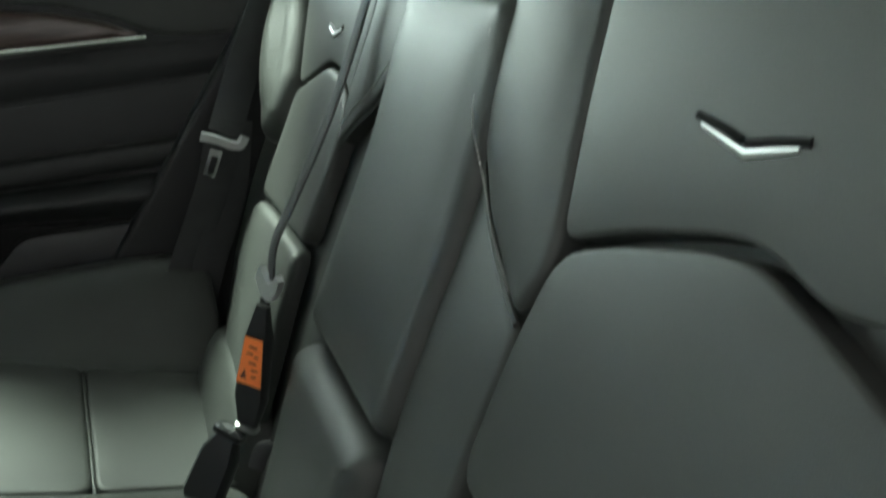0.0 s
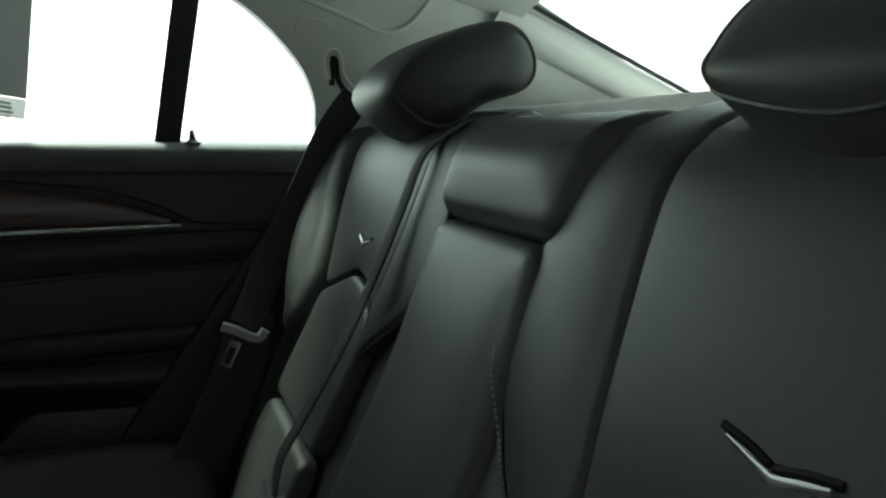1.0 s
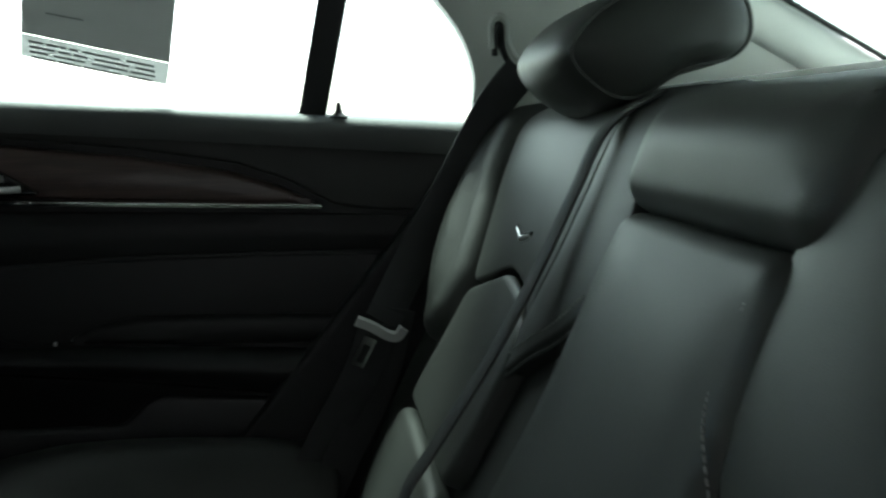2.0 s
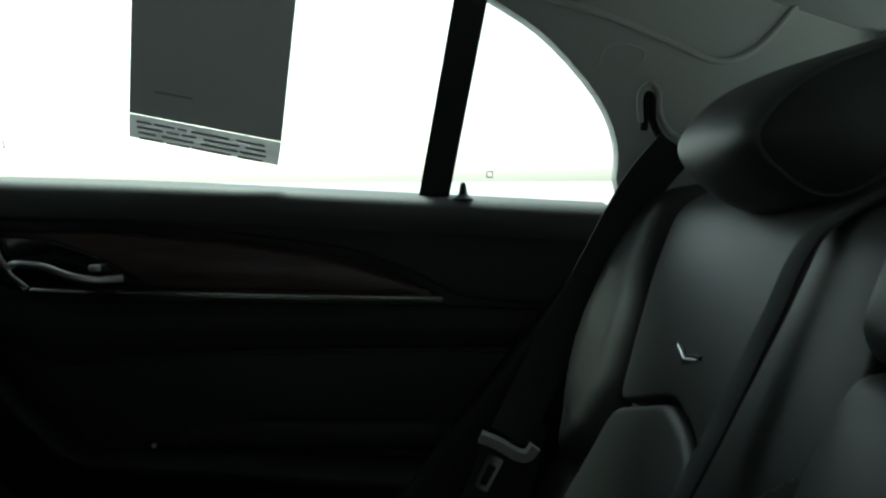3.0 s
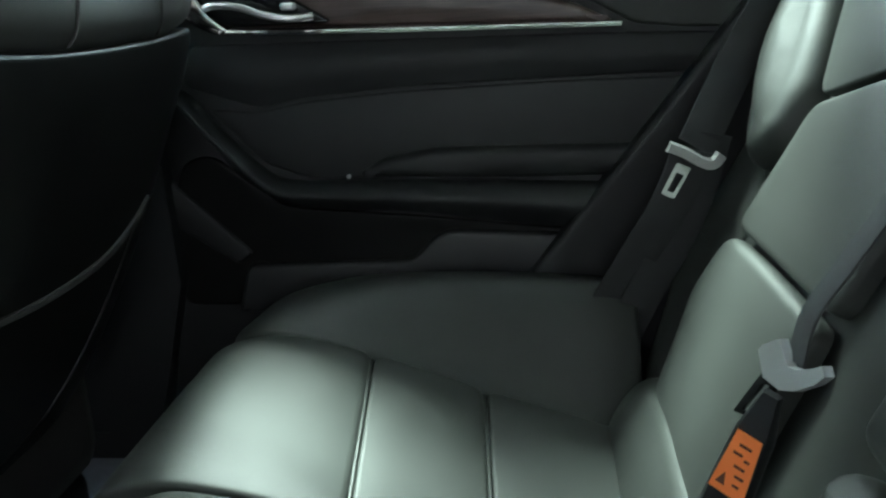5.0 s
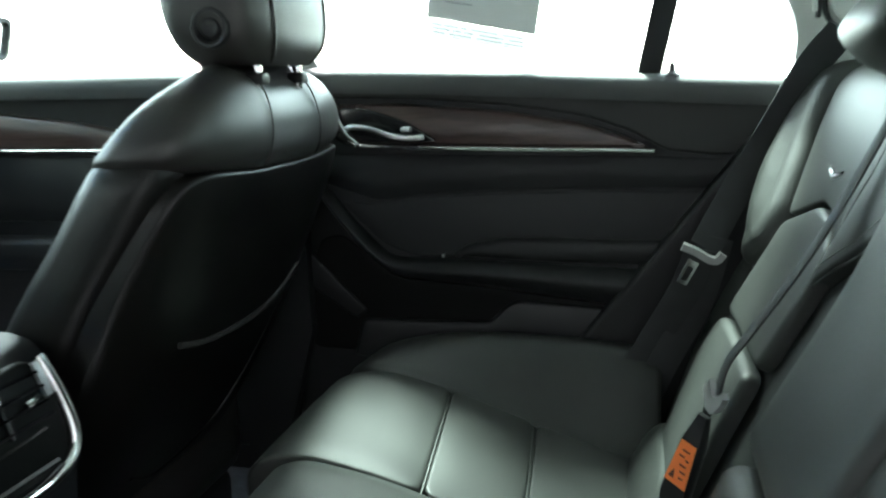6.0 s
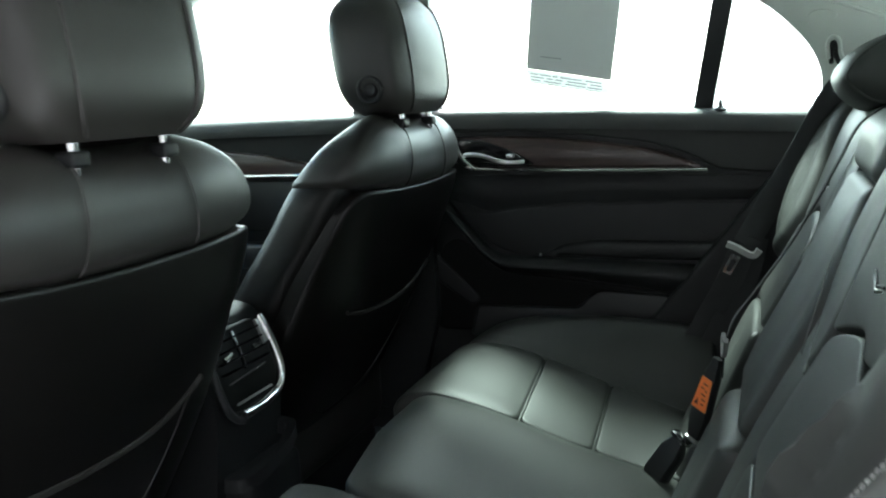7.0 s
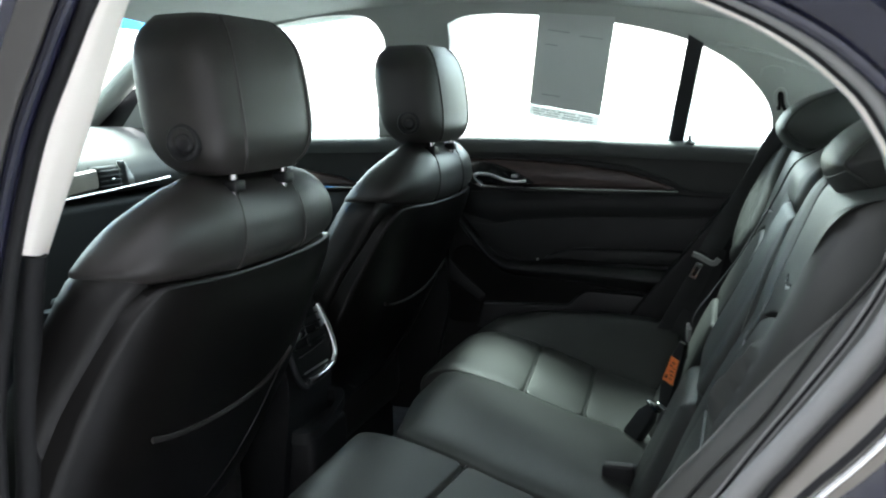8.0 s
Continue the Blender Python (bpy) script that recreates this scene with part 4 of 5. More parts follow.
        part("stitch", tube([back_place(s * ya, za, 0.0068 if s > 0 else 0.0118), back_place(s * yc, zc, 0.0068 if s > 0 else 0.0118)], 0.0008, 5, (0, 1, 0.01)), STITCH, seat)
    # chrome V badge, with a near-black strip painted as the shadow above it
    b = 0.0 if s > 0 else -0.0145
    v = [(0.331 + b, 0.9235), (0.3605 + b, 0.9175), (0.3875 + b, 0.9235)]
    def bar_ring(y, z, w):
        return [back_place(s * y, z - w * math.cos(a), (0.003 if s > 0 else 0.0020) + 0.0035 * math.sin(a)) for a in [math.pi * q / 8 for q in range(9)]]
    badge = loft([bar_ring(v[0][0], v[0][1], 0.0018), bar_ring(0.346 + b, 0.9205, 0.0027), bar_ring(v[1][0], v[1][1], 0.0034), bar_ring(0.374 + b, 0.9205, 0.0032), bar_ring(v[2][0], v[2][1], 0.0024)])
    dip = [back_place(s * y, z - 0.0012, 0.0042) for y, z in spline([(0.327 + b, 0.9275), (0.346 + b, 0.9250), (0.3605 + b, 0.9222), (0.375 + b, 0.9250), (0.392 + b, 0.9275)], 5)]
    part("badge_shade", tube(dip, 0.0022, 8, (0, 1, 0.01)), SHADE_RIM_BLACK, seat)
    part("badge", badge, SATIN, seat, "bright metal V badge")
back_pad("centre_armrest", [(-0.114, 0.688), (0.116, 0.688), (0.118, 0.80), (0.118, 0.93), (0.110, 0.972), (-0.106, 0.972), (-0.114, 0.93), (-0.114, 0.80)], 1, 0.012, r=0.018, crown=0.010, depth=0.07, soft=0.06, edge=7)
back_pad("centre_roll", [(-0.112, 0.43), (0.100, 0.43), (0.112, 0.60), (0.112, 0.678), (-0.112, 0.678)], 1, 0.020, r=0.028, crown=0.008, depth=0.06, corner=0.02)
back_pad("centre_headrest", [(-0.120, 0.972), (0.120, 0.972), (0.130, 1.02), (0.134, 1.055), (-0.134, 1.055), (-0.130, 1.02)], 1, 0.016, r=0.020, crown=0.006, depth=0.06, corner=0.025, soft=0.08)

# rear headrests: a wedge with a rounded front face
HR = [(0.004 + 0.853 * (a + 0.03), c) for a, c in ((-0.037, 1.086), (-0.030, 1.064), (-0.010, 1.045), (0.016, 1.034), (0.047, 1.037), (0.090, 1.063), (0.140, 1.078), (0.160, 1.100), (0.160, 1.125), (0.142, 1.150), (0.111, 1.159), (0.063, 1.150), (0.012, 1.133), (-0.022, 1.110))]
def headrest_ring(c, w, t, swell=0.0):
    o = np.array(spline(HR, 5, True))
    m = o.mean(0)
    k = max((1 - abs(t) ** 9) ** 0.32 if abs(t) < 1 else 0.0, 0.5) + swell
    dx, dz = (0.006, 0.0) if c > 0 else (0.036, -0.019)
    ring = []
    for a, b in o:
        lift = (0.014 if c > 0 else 0.027) * abs(t) ** 1.4 * min(1.0, max(0.0, (1.10 - b) / 0.05))
        ring.append((m[0] + (a - m[0]) * k + dx + 0.010 * t * t, c + t * w, m[1] + (b - m[1]) * k + lift + dz))
    return ring


for c in (0.362, -0.326):
    hr = part("headrest", loft([headrest_ring(c, 0.112, -1 + 2 * i / 32) for i in range(33)]), LEATHER, seat, "rounded black leather headrest")
    s = 1 if c > 0 else -1
    for e in (-1, 1):
        part("piping", tube(headrest_ring(c, 0.112, e * 0.86, 0.008), 0.0022, 6, (0, 1, 0), True), LEATHER, hr)
    front = [Vector(headrest_ring(c, 0.112, f, 0.002)[4]) for f in np.linspace(-0.86, 0.86, 25)]
    if c < 0:
        part("piping", tube(front, 0.0016, 6, (1, 0, 0)), LEATHER, hr)
    for e in (-0.05, 0.05):
        part("post", tube([(0.095, s * 0.35 + e, 1.03), (0.100, s * 0.35 + e, 1.085)], 0.006, 10, (0, 1, 0)), CHROME, seat, "chrome headrest post")

# cushion
CUSH = [(-0.715, 0.500), (-0.700, 0.545), (-0.683, 0.570), (-0.658, 0.584), (-0.615, 0.587), (-0.56, 0.577), (-0.50, 0.560), (-0.37, 0.515), (-0.18, 0.462)]
SIDE = [(-0.72, 0.50), (-0.69, 0.555), (-0.65, 0.585), (-0.60, 0.600), (-0.49, 0.612), (-0.34, 0.611), (-0.18, 0.600)]
def cush_place(x, y, h):
    return Vector((x, y, lerp_table(CUSH, x) + h))


prof = [(-0.58, 0.27), (-0.59, 0.40), (-0.605, 0.50), (-0.600, 0.540), (-0.58, 0.560), (-0.50, 0.535), (-0.37, 0.492), (-0.16, 0.43), (-0.10, 0.27)]
part("cushion_base", loft([[(x, y, z) for x, z in spline(prof, 4)] for y in (-0.69, -0.68, 0.68, 0.69)]), LEATHER, seat)


def cush_pad(name, outline, h=0.0, mat=None, **kw):
    return part(name, pad_mesh(rounded(outline, kw.pop("corner", 0.02)), lambda u, v, k: cush_place(u, v, k + h), **kw), mat or LEATHER, seat)


for s in (1, -1):
    q = lambda pts: [(x, s * y) for x, y in pts]
    e = (0.213, 0.224, 0.228, 0.232) if s > 0 else (0.166, 0.168, 0.170, 0.172)
    lift = 0.004 if s > 0 else 0.014
    fx = -0.698 if s > 0 else -0.665
    ya = e[1]
    cush_pad("front_cushion", q([(fx, e[0]), (-0.4705, ya), (-0.5010, 0.541), (-0.600, 0.539), (fx + 0.008, 0.510)]), lift, r=0.007, crown=0.006, depth=0.13)
    cush_pad("middle_cushion", q([(-0.4665, ya), (-0.3475, e[2]), (-0.3700, 0.538), (-0.4970, 0.541)]), lift, r=0.006, crown=0.004)
    cush_pad("rear_cushion", q([(-0.3435, e[2]), (-0.19, e[3]), (-0.19, 0.52), (-0.3660, 0.537)]), lift, r=0.006, crown=0.004)
    for xs, ys in (((-0.4685, ya), (-0.4990, 0.530)), ((-0.3455, e[2]), (-0.3680, 0.528))):
        line = [cush_place(xs[0] + (ys[0] - xs[0]) * f, s * (xs[1] + (ys[1] - xs[1]) * f), lift - 0.0045) for f in np.linspace(0, 1, 14)]
        part("seam", tube(line, 0.0016, 6, (0, 0, 1)), LEATHER, seat)
    def side_place(x, y, h):
        f = min(1.0, max(0.0, (abs(y) - 0.535) / 0.11))
        f = f * f * (3 - 2 * f)
        return Vector((x, y, lerp_table(CUSH, x) * (1 - f) + lerp_table(SIDE, x) * f + h))
    part("side_bolster", pad_mesh(rounded(q([(-0.690, 0.575), (-0.640, 0.545), (-0.36, 0.541), (-0.18, 0.53), (-0.18, 0.70), (-0.56, 0.70), (-0.66, 0.67)]), 0.03), side_place, 0.014, 0.010, 0.08), LEATHER, seat)
cush_pad("centre_cushion", [(-0.605, -0.140), (-0.57, -0.160), (-0.20, -0.163), (-0.16, 0.0), (-0.20, 0.225), (-0.50, 0.218), (-0.61, 0.206), (-0.636, 0.180), (-0.636, 0.03)], 0.010, r=0.012, crown=0.012, depth=0.15, corner=0.03)

# ---- seat belts ----
belt = thing("seat_belt", "black seat belt hanging along the seat with its metal tongue", "seat belt")
part("webbing", ribbon(spline([(0.052, 0.612, 1.095), (0.018, 0.642, 1.045), (-0.030, 0.655, 0.95), (-0.076, 0.640, 0.87), (-0.124, 0.595, 0.785)], 8), 0.047, 0.0016, (0.86, 0.15, -0.45)), WEBBING, belt)
part("lower_webbing", ribbon(spline([(-0.128, 0.592, 0.785), (-0.150, 0.600, 0.72), (-0.195, 0.620, 0.63), (-0.250, 0.640, 0.52)], 8), 0.047, 0.0016, (0.86, 0.15, -0.45)), WEBBING, belt)
part("return_webbing", ribbon(spline([(-0.105, 0.605, 0.80), (-0.130, 0.612, 0.70), (-0.175, 0.625, 0.60), (-0.215, 0.64, 0.50)], 8), 0.047, 0.0016, (0.86, 0.15, -0.45)), WEBBING, belt)
bk = [(-0.156, 0.790), (-0.138, 0.7825), (-0.118, 0.771), (-0.106, 0.770), (-0.098, 0.7795)]
tongue = part("tongue", sweep([(x, 0.583, z) for x, z in spline(bk, 6)], [(-0.0065, -0.006), (-0.005, 0.006), (0.005, 0.006), (0.0065, -0.006)], (0, -1, 0)), GREY_PLASTIC, belt, "grey metal belt tongue")
part("tongue_blade", sheet(rounded([(-0.164, 0.738), (-0.149, 0.731), (-0.131, 0.766), (-0.147, 0.773)], 0.003), [rounded([(-0.157, 0.741), (-0.150, 0.738), (-0.139, 0.758), (-0.147, 0.762)], 0.002)], lambda x, z, h: Vector((x, 0.580 + h, z)), 0.003), CHROME, tongue, smooth=False)
belt2 = thing("seat_belt", "black centre seat belt buckled beside an orange label", "seat belt")
part("webbing", ribbon(spline([back_place(y, z, h) for y, z, h in ((0.212, 1.050, 0.008), (0.210, 1.02, 0.014), (0.204, 0.97, 0.018), (0.197, 0.91, 0.023), (0.186, 0.84, 0.032), (0.174, 0.77, 0.042), (0.168, 0.735, 0.047))] + [Vector((-0.1365, 0.160, 0.7225))], 8), 0.027, 0.0016, (0.03, -1, 0.1)), WEBBING, belt2)
def tongue_at(y, z, h):
    return Vector((-0.136 - h - 0.10 * (y - 0.16), y, z))


part("tongue", sheet([(0.212, 0.709), (0.205, 0.716), (0.176, 0.733), (0.171, 0.729), (0.160, 0.720), (0.146, 0.724), (0.124, 0.735), (0.111, 0.743), (0.106, 0.738), (0.118, 0.727), (0.147, 0.708), (0.171, 0.697), (0.200, 0.693)], [], tongue_at, 0.006), GREY_PLASTIC, belt2, "pale grey belt tongue", smooth=False)
part("blade", sheet(rounded([(0.205, 0.696), (0.262, 0.634), (0.224, 0.648), (0.176, 0.700)], 0.004), [rounded([(0.205, 0.686), (0.245, 0.643), (0.228, 0.651), (0.192, 0.690)], 0.003)], lambda y, z, h: tongue_at(y, z, h + 0.001), 0.003), GLOSS_BLACK, belt2, smooth=False)
buckle = thing("belt_buckle", "black seat belt buckle strap with an orange warning label", "belt buckle")
axis0, axis1 = Vector((-0.143, 0.166, 0.712)), Vector((-0.208, 0.192, 0.478))
def along(f, side, out):
    d = (axis1 - axis0).normalized()
    n = Vector((-0.55, -0.80, 0.25))
    n = (n - d * n.dot(d)).normalized()
    w = n.cross(d)
    return axis0 + (axis1 - axis0) * f + w * side + n * out


def bar_mesh(f0, f1, w0, w1, t, n=8):
    rings = []
    for i in range(n + 1):
        f = i / n
        a, w = f0 + (f1 - f0) * f, (w0 + (w1 - w0) * f)
        e = 0.55 + 0.45 * min(1, 4 * f, 4 * (1 - f))
        rings.append([along(a, w * c * e, t * d * e) for c, d in ((-1, -0.5), (-0.8, -1), (0.8, -1), (1, -0.5), (1, 0.5), (0.8, 1), (-0.8, 1), (-1, 0.5))])
    return loft(rings)


part("sleeve", bar_mesh(0.07, 0.62, 0.012, 0.019, 0.008), PLASTIC, buckle)
def flat_on_label(fa, fb, a0, a1, b0, b1, out, thick):
    """A thin plate on the buckle's sleeve between two stations."""
    return loft([[along(f, c, out), along(f, d, out), along(f, d, out + thick), along(f, c, out + thick)] for f, c, d in ((fa, a0, a1), (fb, b0, b1))])


part("label", flat_on_label(0.20, 0.41, -0.0095, 0.0095, -0.0135, 0.0135, 0.0095, 0.001), ORANGE, buckle, "orange warning label with dark print", smooth=False)
part("print", flat_on_label(0.345, 0.385, -0.0060, -0.0055, -0.0100, -0.0030, 0.0106, 0.0004), INK, buckle, smooth=False)
for fa, a0, a1 in ((0.235, -0.004, 0.005), (0.265, -0.006, 0.001), (0.275, 0.003, 0.007), (0.305, -0.002, 0.006), (0.335, 0.001, 0.008), (0.365, 0.002, 0.007)):
    part("print", flat_on_label(fa, fa + 0.008, a0, a1, a0, a1, 0.0106, 0.0004), INK, buckle, smooth=False)
part("clasp", bar_mesh(0.615, 0.645, 0.012, 0.013, 0.007), SATIN, buckle)
axis0, axis1 = Vector((-0.199, 0.186, 0.566)), Vector((-0.252, 0.194, 0.476))
part("body", bar_mesh(0.06, 1.0, 0.019, 0.023, 0.012), PLASTIC, buckle, "black buckle body")
part("release_rim", bar_mesh(0.0, 0.10, 0.016, 0.018, 0.010), GLOSS_BLACK, buckle)
stalk = [(-0.185, 0.135, 0.545), (-0.175, 0.120, 0.572), (-0.158, 0.095, 0.580), (-0.140, 0.075, 0.572)]
part("strap", ribbon(spline(stalk, 6), 0.016, 0.003, (0.5, 0.0, -0.85)), WEBBING, buckle)
buckle2 = thing("belt_buckle", "short black seat belt buckle standing between the cushions", "belt buckle")
part("body", box(-0.268, -0.212, -0.032, -0.008, 0.42, 0.527, 0.006), PLASTIC, buckle2)

# belt guide on the rear pillar
guide = thing("belt_guide", "grey moulded belt slot on the rear pillar", "belt guide")
def guide_at(x, z, h):
    return Vector((x, 0.66 - (z - 1.05) * 0.4 - 0.018 - h, z))


arc = [(0.013, 1.120), (0.010, 1.146), (0.018, 1.157), (0.028, 1.150), (0.032, 1.128), (0.044, 1.110), (0.062, 1.100)]
part("rim", sweep([guide_at(x, z, 0.002) for x, z in spline(arc, 8)], circle(0.0036, 8), (0, -1, 0)), PILLAR, guide, "pale moulded rim")
slot = [(0.0175, 1.112), (0.0165, 1.140), (0.0195, 1.147), (0.0235, 1.141), (0.0255, 1.122), (0.036, 1.104), (0.052, 1.093)]
part("slot", sweep([guide_at(x, z, 0.0) for x, z in spline(slot, 8)], circle(0.0042, 8), (0, -1, 0)), RUBBER_BLACK, guide)

# ---- window price sheet ----
paper = thing("price_sheet", "grey printed paper sheet stuck inside the window", "paper")
pp = lambda x, z, h: right(x, z, h - 0.004)
part("page", sheet([(-0.515, 1.350), (-0.339, 1.330), (-0.387, 1.105), (-0.560, 1.139)], [], pp, 0.0012), PAPER, paper, smooth=False)
part("footer", sheet([(-0.560, 1.138), (-0.387, 1.104), (-0.394, 1.078), (-0.565, 1.112)], [], lambda x, z, h: right(x, z, h - 0.0044), 0.0012), PAPER_LIGHT, paper, "white strip with rows of small print", smooth=False)
rows = random.Random(4)
for i in range(4):
    o, f = 0.0062 * i, 0.02
    while f < 0.94:
        g = min(0.96, f + rows.uniform(0.05, 0.30))
        (xa, za), (xc, zc) = [(-0.556 + 0.156 * k, 1.131 - 0.031 * k - o) for k in (f, g)]
        part("print", sheet([(xa, za), (xc, zc), (xc - 0.0006, zc - 0.0026), (xa - 0.0006, za - 0.0026)], [], lambda x, z, h: right(x, z, h - 0.0052), 0.0006), PAPER_INK, paper, smooth=False)
        f = g + rows.uniform(0.015, 0.06)
for k, (u, v, w) in enumerate(((0.10, 0.86, 0.30), (0.55, 0.84, 0.32), (0.08, 0.70, 0.18), (0.12, 0.12, 0.26))):
    xa, za = -0.552 + 0.165 * u + 0.045 * v, 1.142 - 0.030 * u + 0.20 * v
    part("print", sheet([(xa, za), (xa + 0.165 * w, za - 0.030 * w), (xa + 0.165 * w, za - 0.030 * w - 0.002), (xa, za - 0.002)], [], lambda x, z, h: right(x, z, h - 0.0050), 0.0006), PAPER_INK, paper, smooth=False)

# ---- front seats ----
FB = [(0.40, -0.985), (0.55, -0.900), (0.70, -0.822), (0.85, -0.745), (0.90, -0.716), (0.93, -0.690), (0.96, -0.672), (1.01, -0.672), (1.05, -0.692), (1.066, -0.720)]
FF = [(0.40, -1.150), (0.55, -1.080), (0.70, -1.005), (0.80, -0.942), (0.854, -0.905), (0.90, -0.875), (0.942, -0.850), (1.007, -0.802), (1.04, -0.765), (1.066, -0.735)]
FW = [(0.40, 0.255), (0.55, 0.278), (0.70, 0.284), (0.80, 0.278), (0.87, 0.264), (0.93, 0.254), (0.98, 0.242), (1.02, 0.212), (1.05, 0.160), (1.066, 0.10)]
FP = [(0.40, -0.955), (0.55, -0.860), (0.70, -0.780), (0.85, -0.712), (0.90, -0.690), (0.95, -0.671)]
FA = [(0.40, 0.075), (0.60, 0.072), (0.70, 0.066), (0.80, 0.060), (0.89, 0.045), (0.95, 0.042)]


def super_ring(cx, cy, hx, hy, z, n=44, p=0.55):
    out = []
    for i in range(n):
        a = 2 * math.pi * i / n
        c, s_ = math.cos(a), math.sin(a)
        out.append((cx + hx * math.copysign(abs(c) ** p, c), cy + hy * math.copysign(abs(s_) ** p, s_), z))
    return out


def front_seat(cy):
    ob = thing("front_seat", "black leather front seat with a separate headrest, seen from behind", "car seat", "front seats")
    def dome(lo, hi, n, grow):
        rings = []
        for i in range(n):
            f = i / (n - 1)
            z = lo + (hi - lo) * f
            g = grow - 0.011 * (1 - min(1.0, 7 * f)) ** 2
            b, f_, w = lerp_table(FB, z), lerp_table(FF, z), lerp_table(FW, z)
            ring = super_ring((b + f_) / 2, 0, (b - f_) / 2 + g, w + g, z, 56, 0.62)
            dip = 0.010 * max(0.0, (z - 0.97) / 0.096)
            up = 0.020 * (1 - f) ** 2
            rings.append([(x - (0.005 * max(0.0, min(1.0, (z - 0.955) / 0.03)) * math.exp(-(y / 0.082) ** 8) if x > (b + f_) / 2 else 0), y, z_ - dip * math.exp(-(y / 0.082) ** 6) + up * (abs(y) / 0.25) ** 3) for x, y, z_ in ring])
        return loft(rings)
    rings = []
    for i in range(26):
        z = 0.40 + 0.570 * i / 25
        f_, e, w = lerp_table(FF, z), lerp_table(FP, z) - lerp_table(FA, z) + 0.012, lerp_table(FW, z)
        w += 0.007 * max(0.0, min(1.0, (z - 0.78) / 0.12)) - 0.017 * max(0.0, (z - 0.945) / 0.025)
        rings.append(super_ring((e + f_) / 2, 0, (e - f_) / 2, w, z, 48, 0.55))
    part("backrest", loft(rings), LEATHER_SHADED, ob, "black backrest sides, darkened to paint their shade")
    part("hood", dome(0.932, 1.066, 30, 0.004), LEATHER_FRONT, ob, "padded leather shoulder section")
    def rear(y, z, h):
        w = lerp_table(FW, z)
        b, f = lerp_table(FB, z), lerp_table(FF, z)
        c = max(0.0, 1 - min(1.0, abs(y / w)) ** (2 / 0.62)) ** (0.62 / 2)
        x = (b + f) / 2 + (b - f) / 2 * c
        return Vector((x + h, y, z))
    def shell_back(y, z, h):
        return Vector((lerp_table(FP, z) - lerp_table(FA, z) * (abs(y) / lerp_table(FW, z)) ** 5 + h, y, z))
    half = [(0.236, 0.42), (0.262, 0.56), (0.274, 0.70), (0.268, 0.80), (0.256, 0.87), (0.247, 0.912), (0.222, 0.943), (0.19, 0.944), (0.10, 0.938), (0.0, 0.936)]
    panel = [(-y, z) for y, z in half] + half[-2::-1]
    part("back_panel", pad_mesh(rounded(panel, 0.03), shell_back, 0.008, 0.004, 0.055), LEATHER_SHADED, ob, "smooth black seat back panel")
    pocket = [(-0.176, 0.728), (-0.12, 0.715), (-0.05, 0.707), (0.02, 0.706), (0.08, 0.712), (0.13, 0.732), (0.165, 0.757)]
    pk = [shell_back(y, z, 0.007) for y, z in spline(pocket, 8)]
    part("pocket_edge", sweep(pk, circle(0.0030, 8, 1.5), (1, 0, 0)), LEATHER_FRONT, ob, "raised hem of the map pocket")
    low_line = [shell_back(y, z, 0.0045) for y, z in spline([(0.150, 0.735), (0.140, 0.66), (0.115, 0.58), (0.07, 0.52), (0.0, 0.50), (-0.08, 0.50), (-0.15, 0.53)], 8)]
    part("pocket_seam", sweep(low_line, circle(0.0020, 8, 1.5), (1, 0, 0)), LEATHER_SHADED, ob)
    for e in (-1, 1):
        sm = [rear(e * y, z, 0.0045) for y, z in ((0.074, 1.055), (0.076, 1.03), (0.080, 0.99), (0.084, 0.955), (0.086, 0.940))]
        part("shoulder_seam", tube(spline(sm, 6), 0.0014, 6, (1, 0, 0)), LEATHER_FRONT, ob)
    part("cushion", box(-1.40, -0.90, -0.25, 0.25, 0.36, 0.56, 0.05), LEATHER_FRONT, ob)
    part("base", box(-1.35, -0.92, -0.22, 0.22, 0.22, 0.37, 0.02), PLASTIC, ob)
    # headrest
    def hr_ring(t, grow=0.0):
        k = max((1 - abs(t) ** 3.2) ** 0.5, 0.30) if abs(t) < 1 else 0.30
        return super_ring(-0.729 - 0.012 * t, 0, 0.075 * (0.45 + 0.55 * k) + grow, 0.136 * (0.60 + 0.40 * k) + grow, 1.1665 + 0.1025 * t, 44, 0.50)
    hr = part("headrest", loft([hr_ring(-1 + 2 * i / 25) for i in range(26)]), LEATHER_FRONT, ob)
    for e in (-1, 1):
        pth = [hr_ring(-0.96 + 1.92 * i / 30, 0.0004)[3 if e > 0 else 41] for i in range(31)]
        part("piping", tube(pth, 0.0026, 6, (1, 0, 0)), LEATHER_FRONT, hr)
        part("post", tube([(-0.690, e * 0.065, 1.02), (-0.690, e * 0.065, 1.095)], 0.0065, 12, (0, 1, 0)), CHROME, ob, "chrome headrest post")
        part("post_collar", box(-0.702, -0.678, e * 0.065 - 0.012, e * 0.065 + 0.012, 1.040, 1.056, 0.004), PLASTIC, ob)
    btn = []
    for r, d in ((0.025, 0.0), (0.025, 0.005), (0.0225, 0.008), (0.0195, 0.008), (0.0165, 0.002), (0.0145, 0.001), (0.0125, 0.005), (0.010, 0.006), (0.007, 0.004), (0.002, 0.004)):
        btn.append([(-0.715 + r * math.cos(2 * math.pi * i / 20), -0.128 - d, 1.108 + r * math.sin(2 * math.pi * i / 20)) for i in range(20)])
    part("release_button", loft(btn), PLASTIC, hr, "round black release button")
    ob.location = (0, cy, 0)
    return ob


driver = front_seat(-0.385)
passenger = copy_thing(driver, pose(0, 0.385, 0))

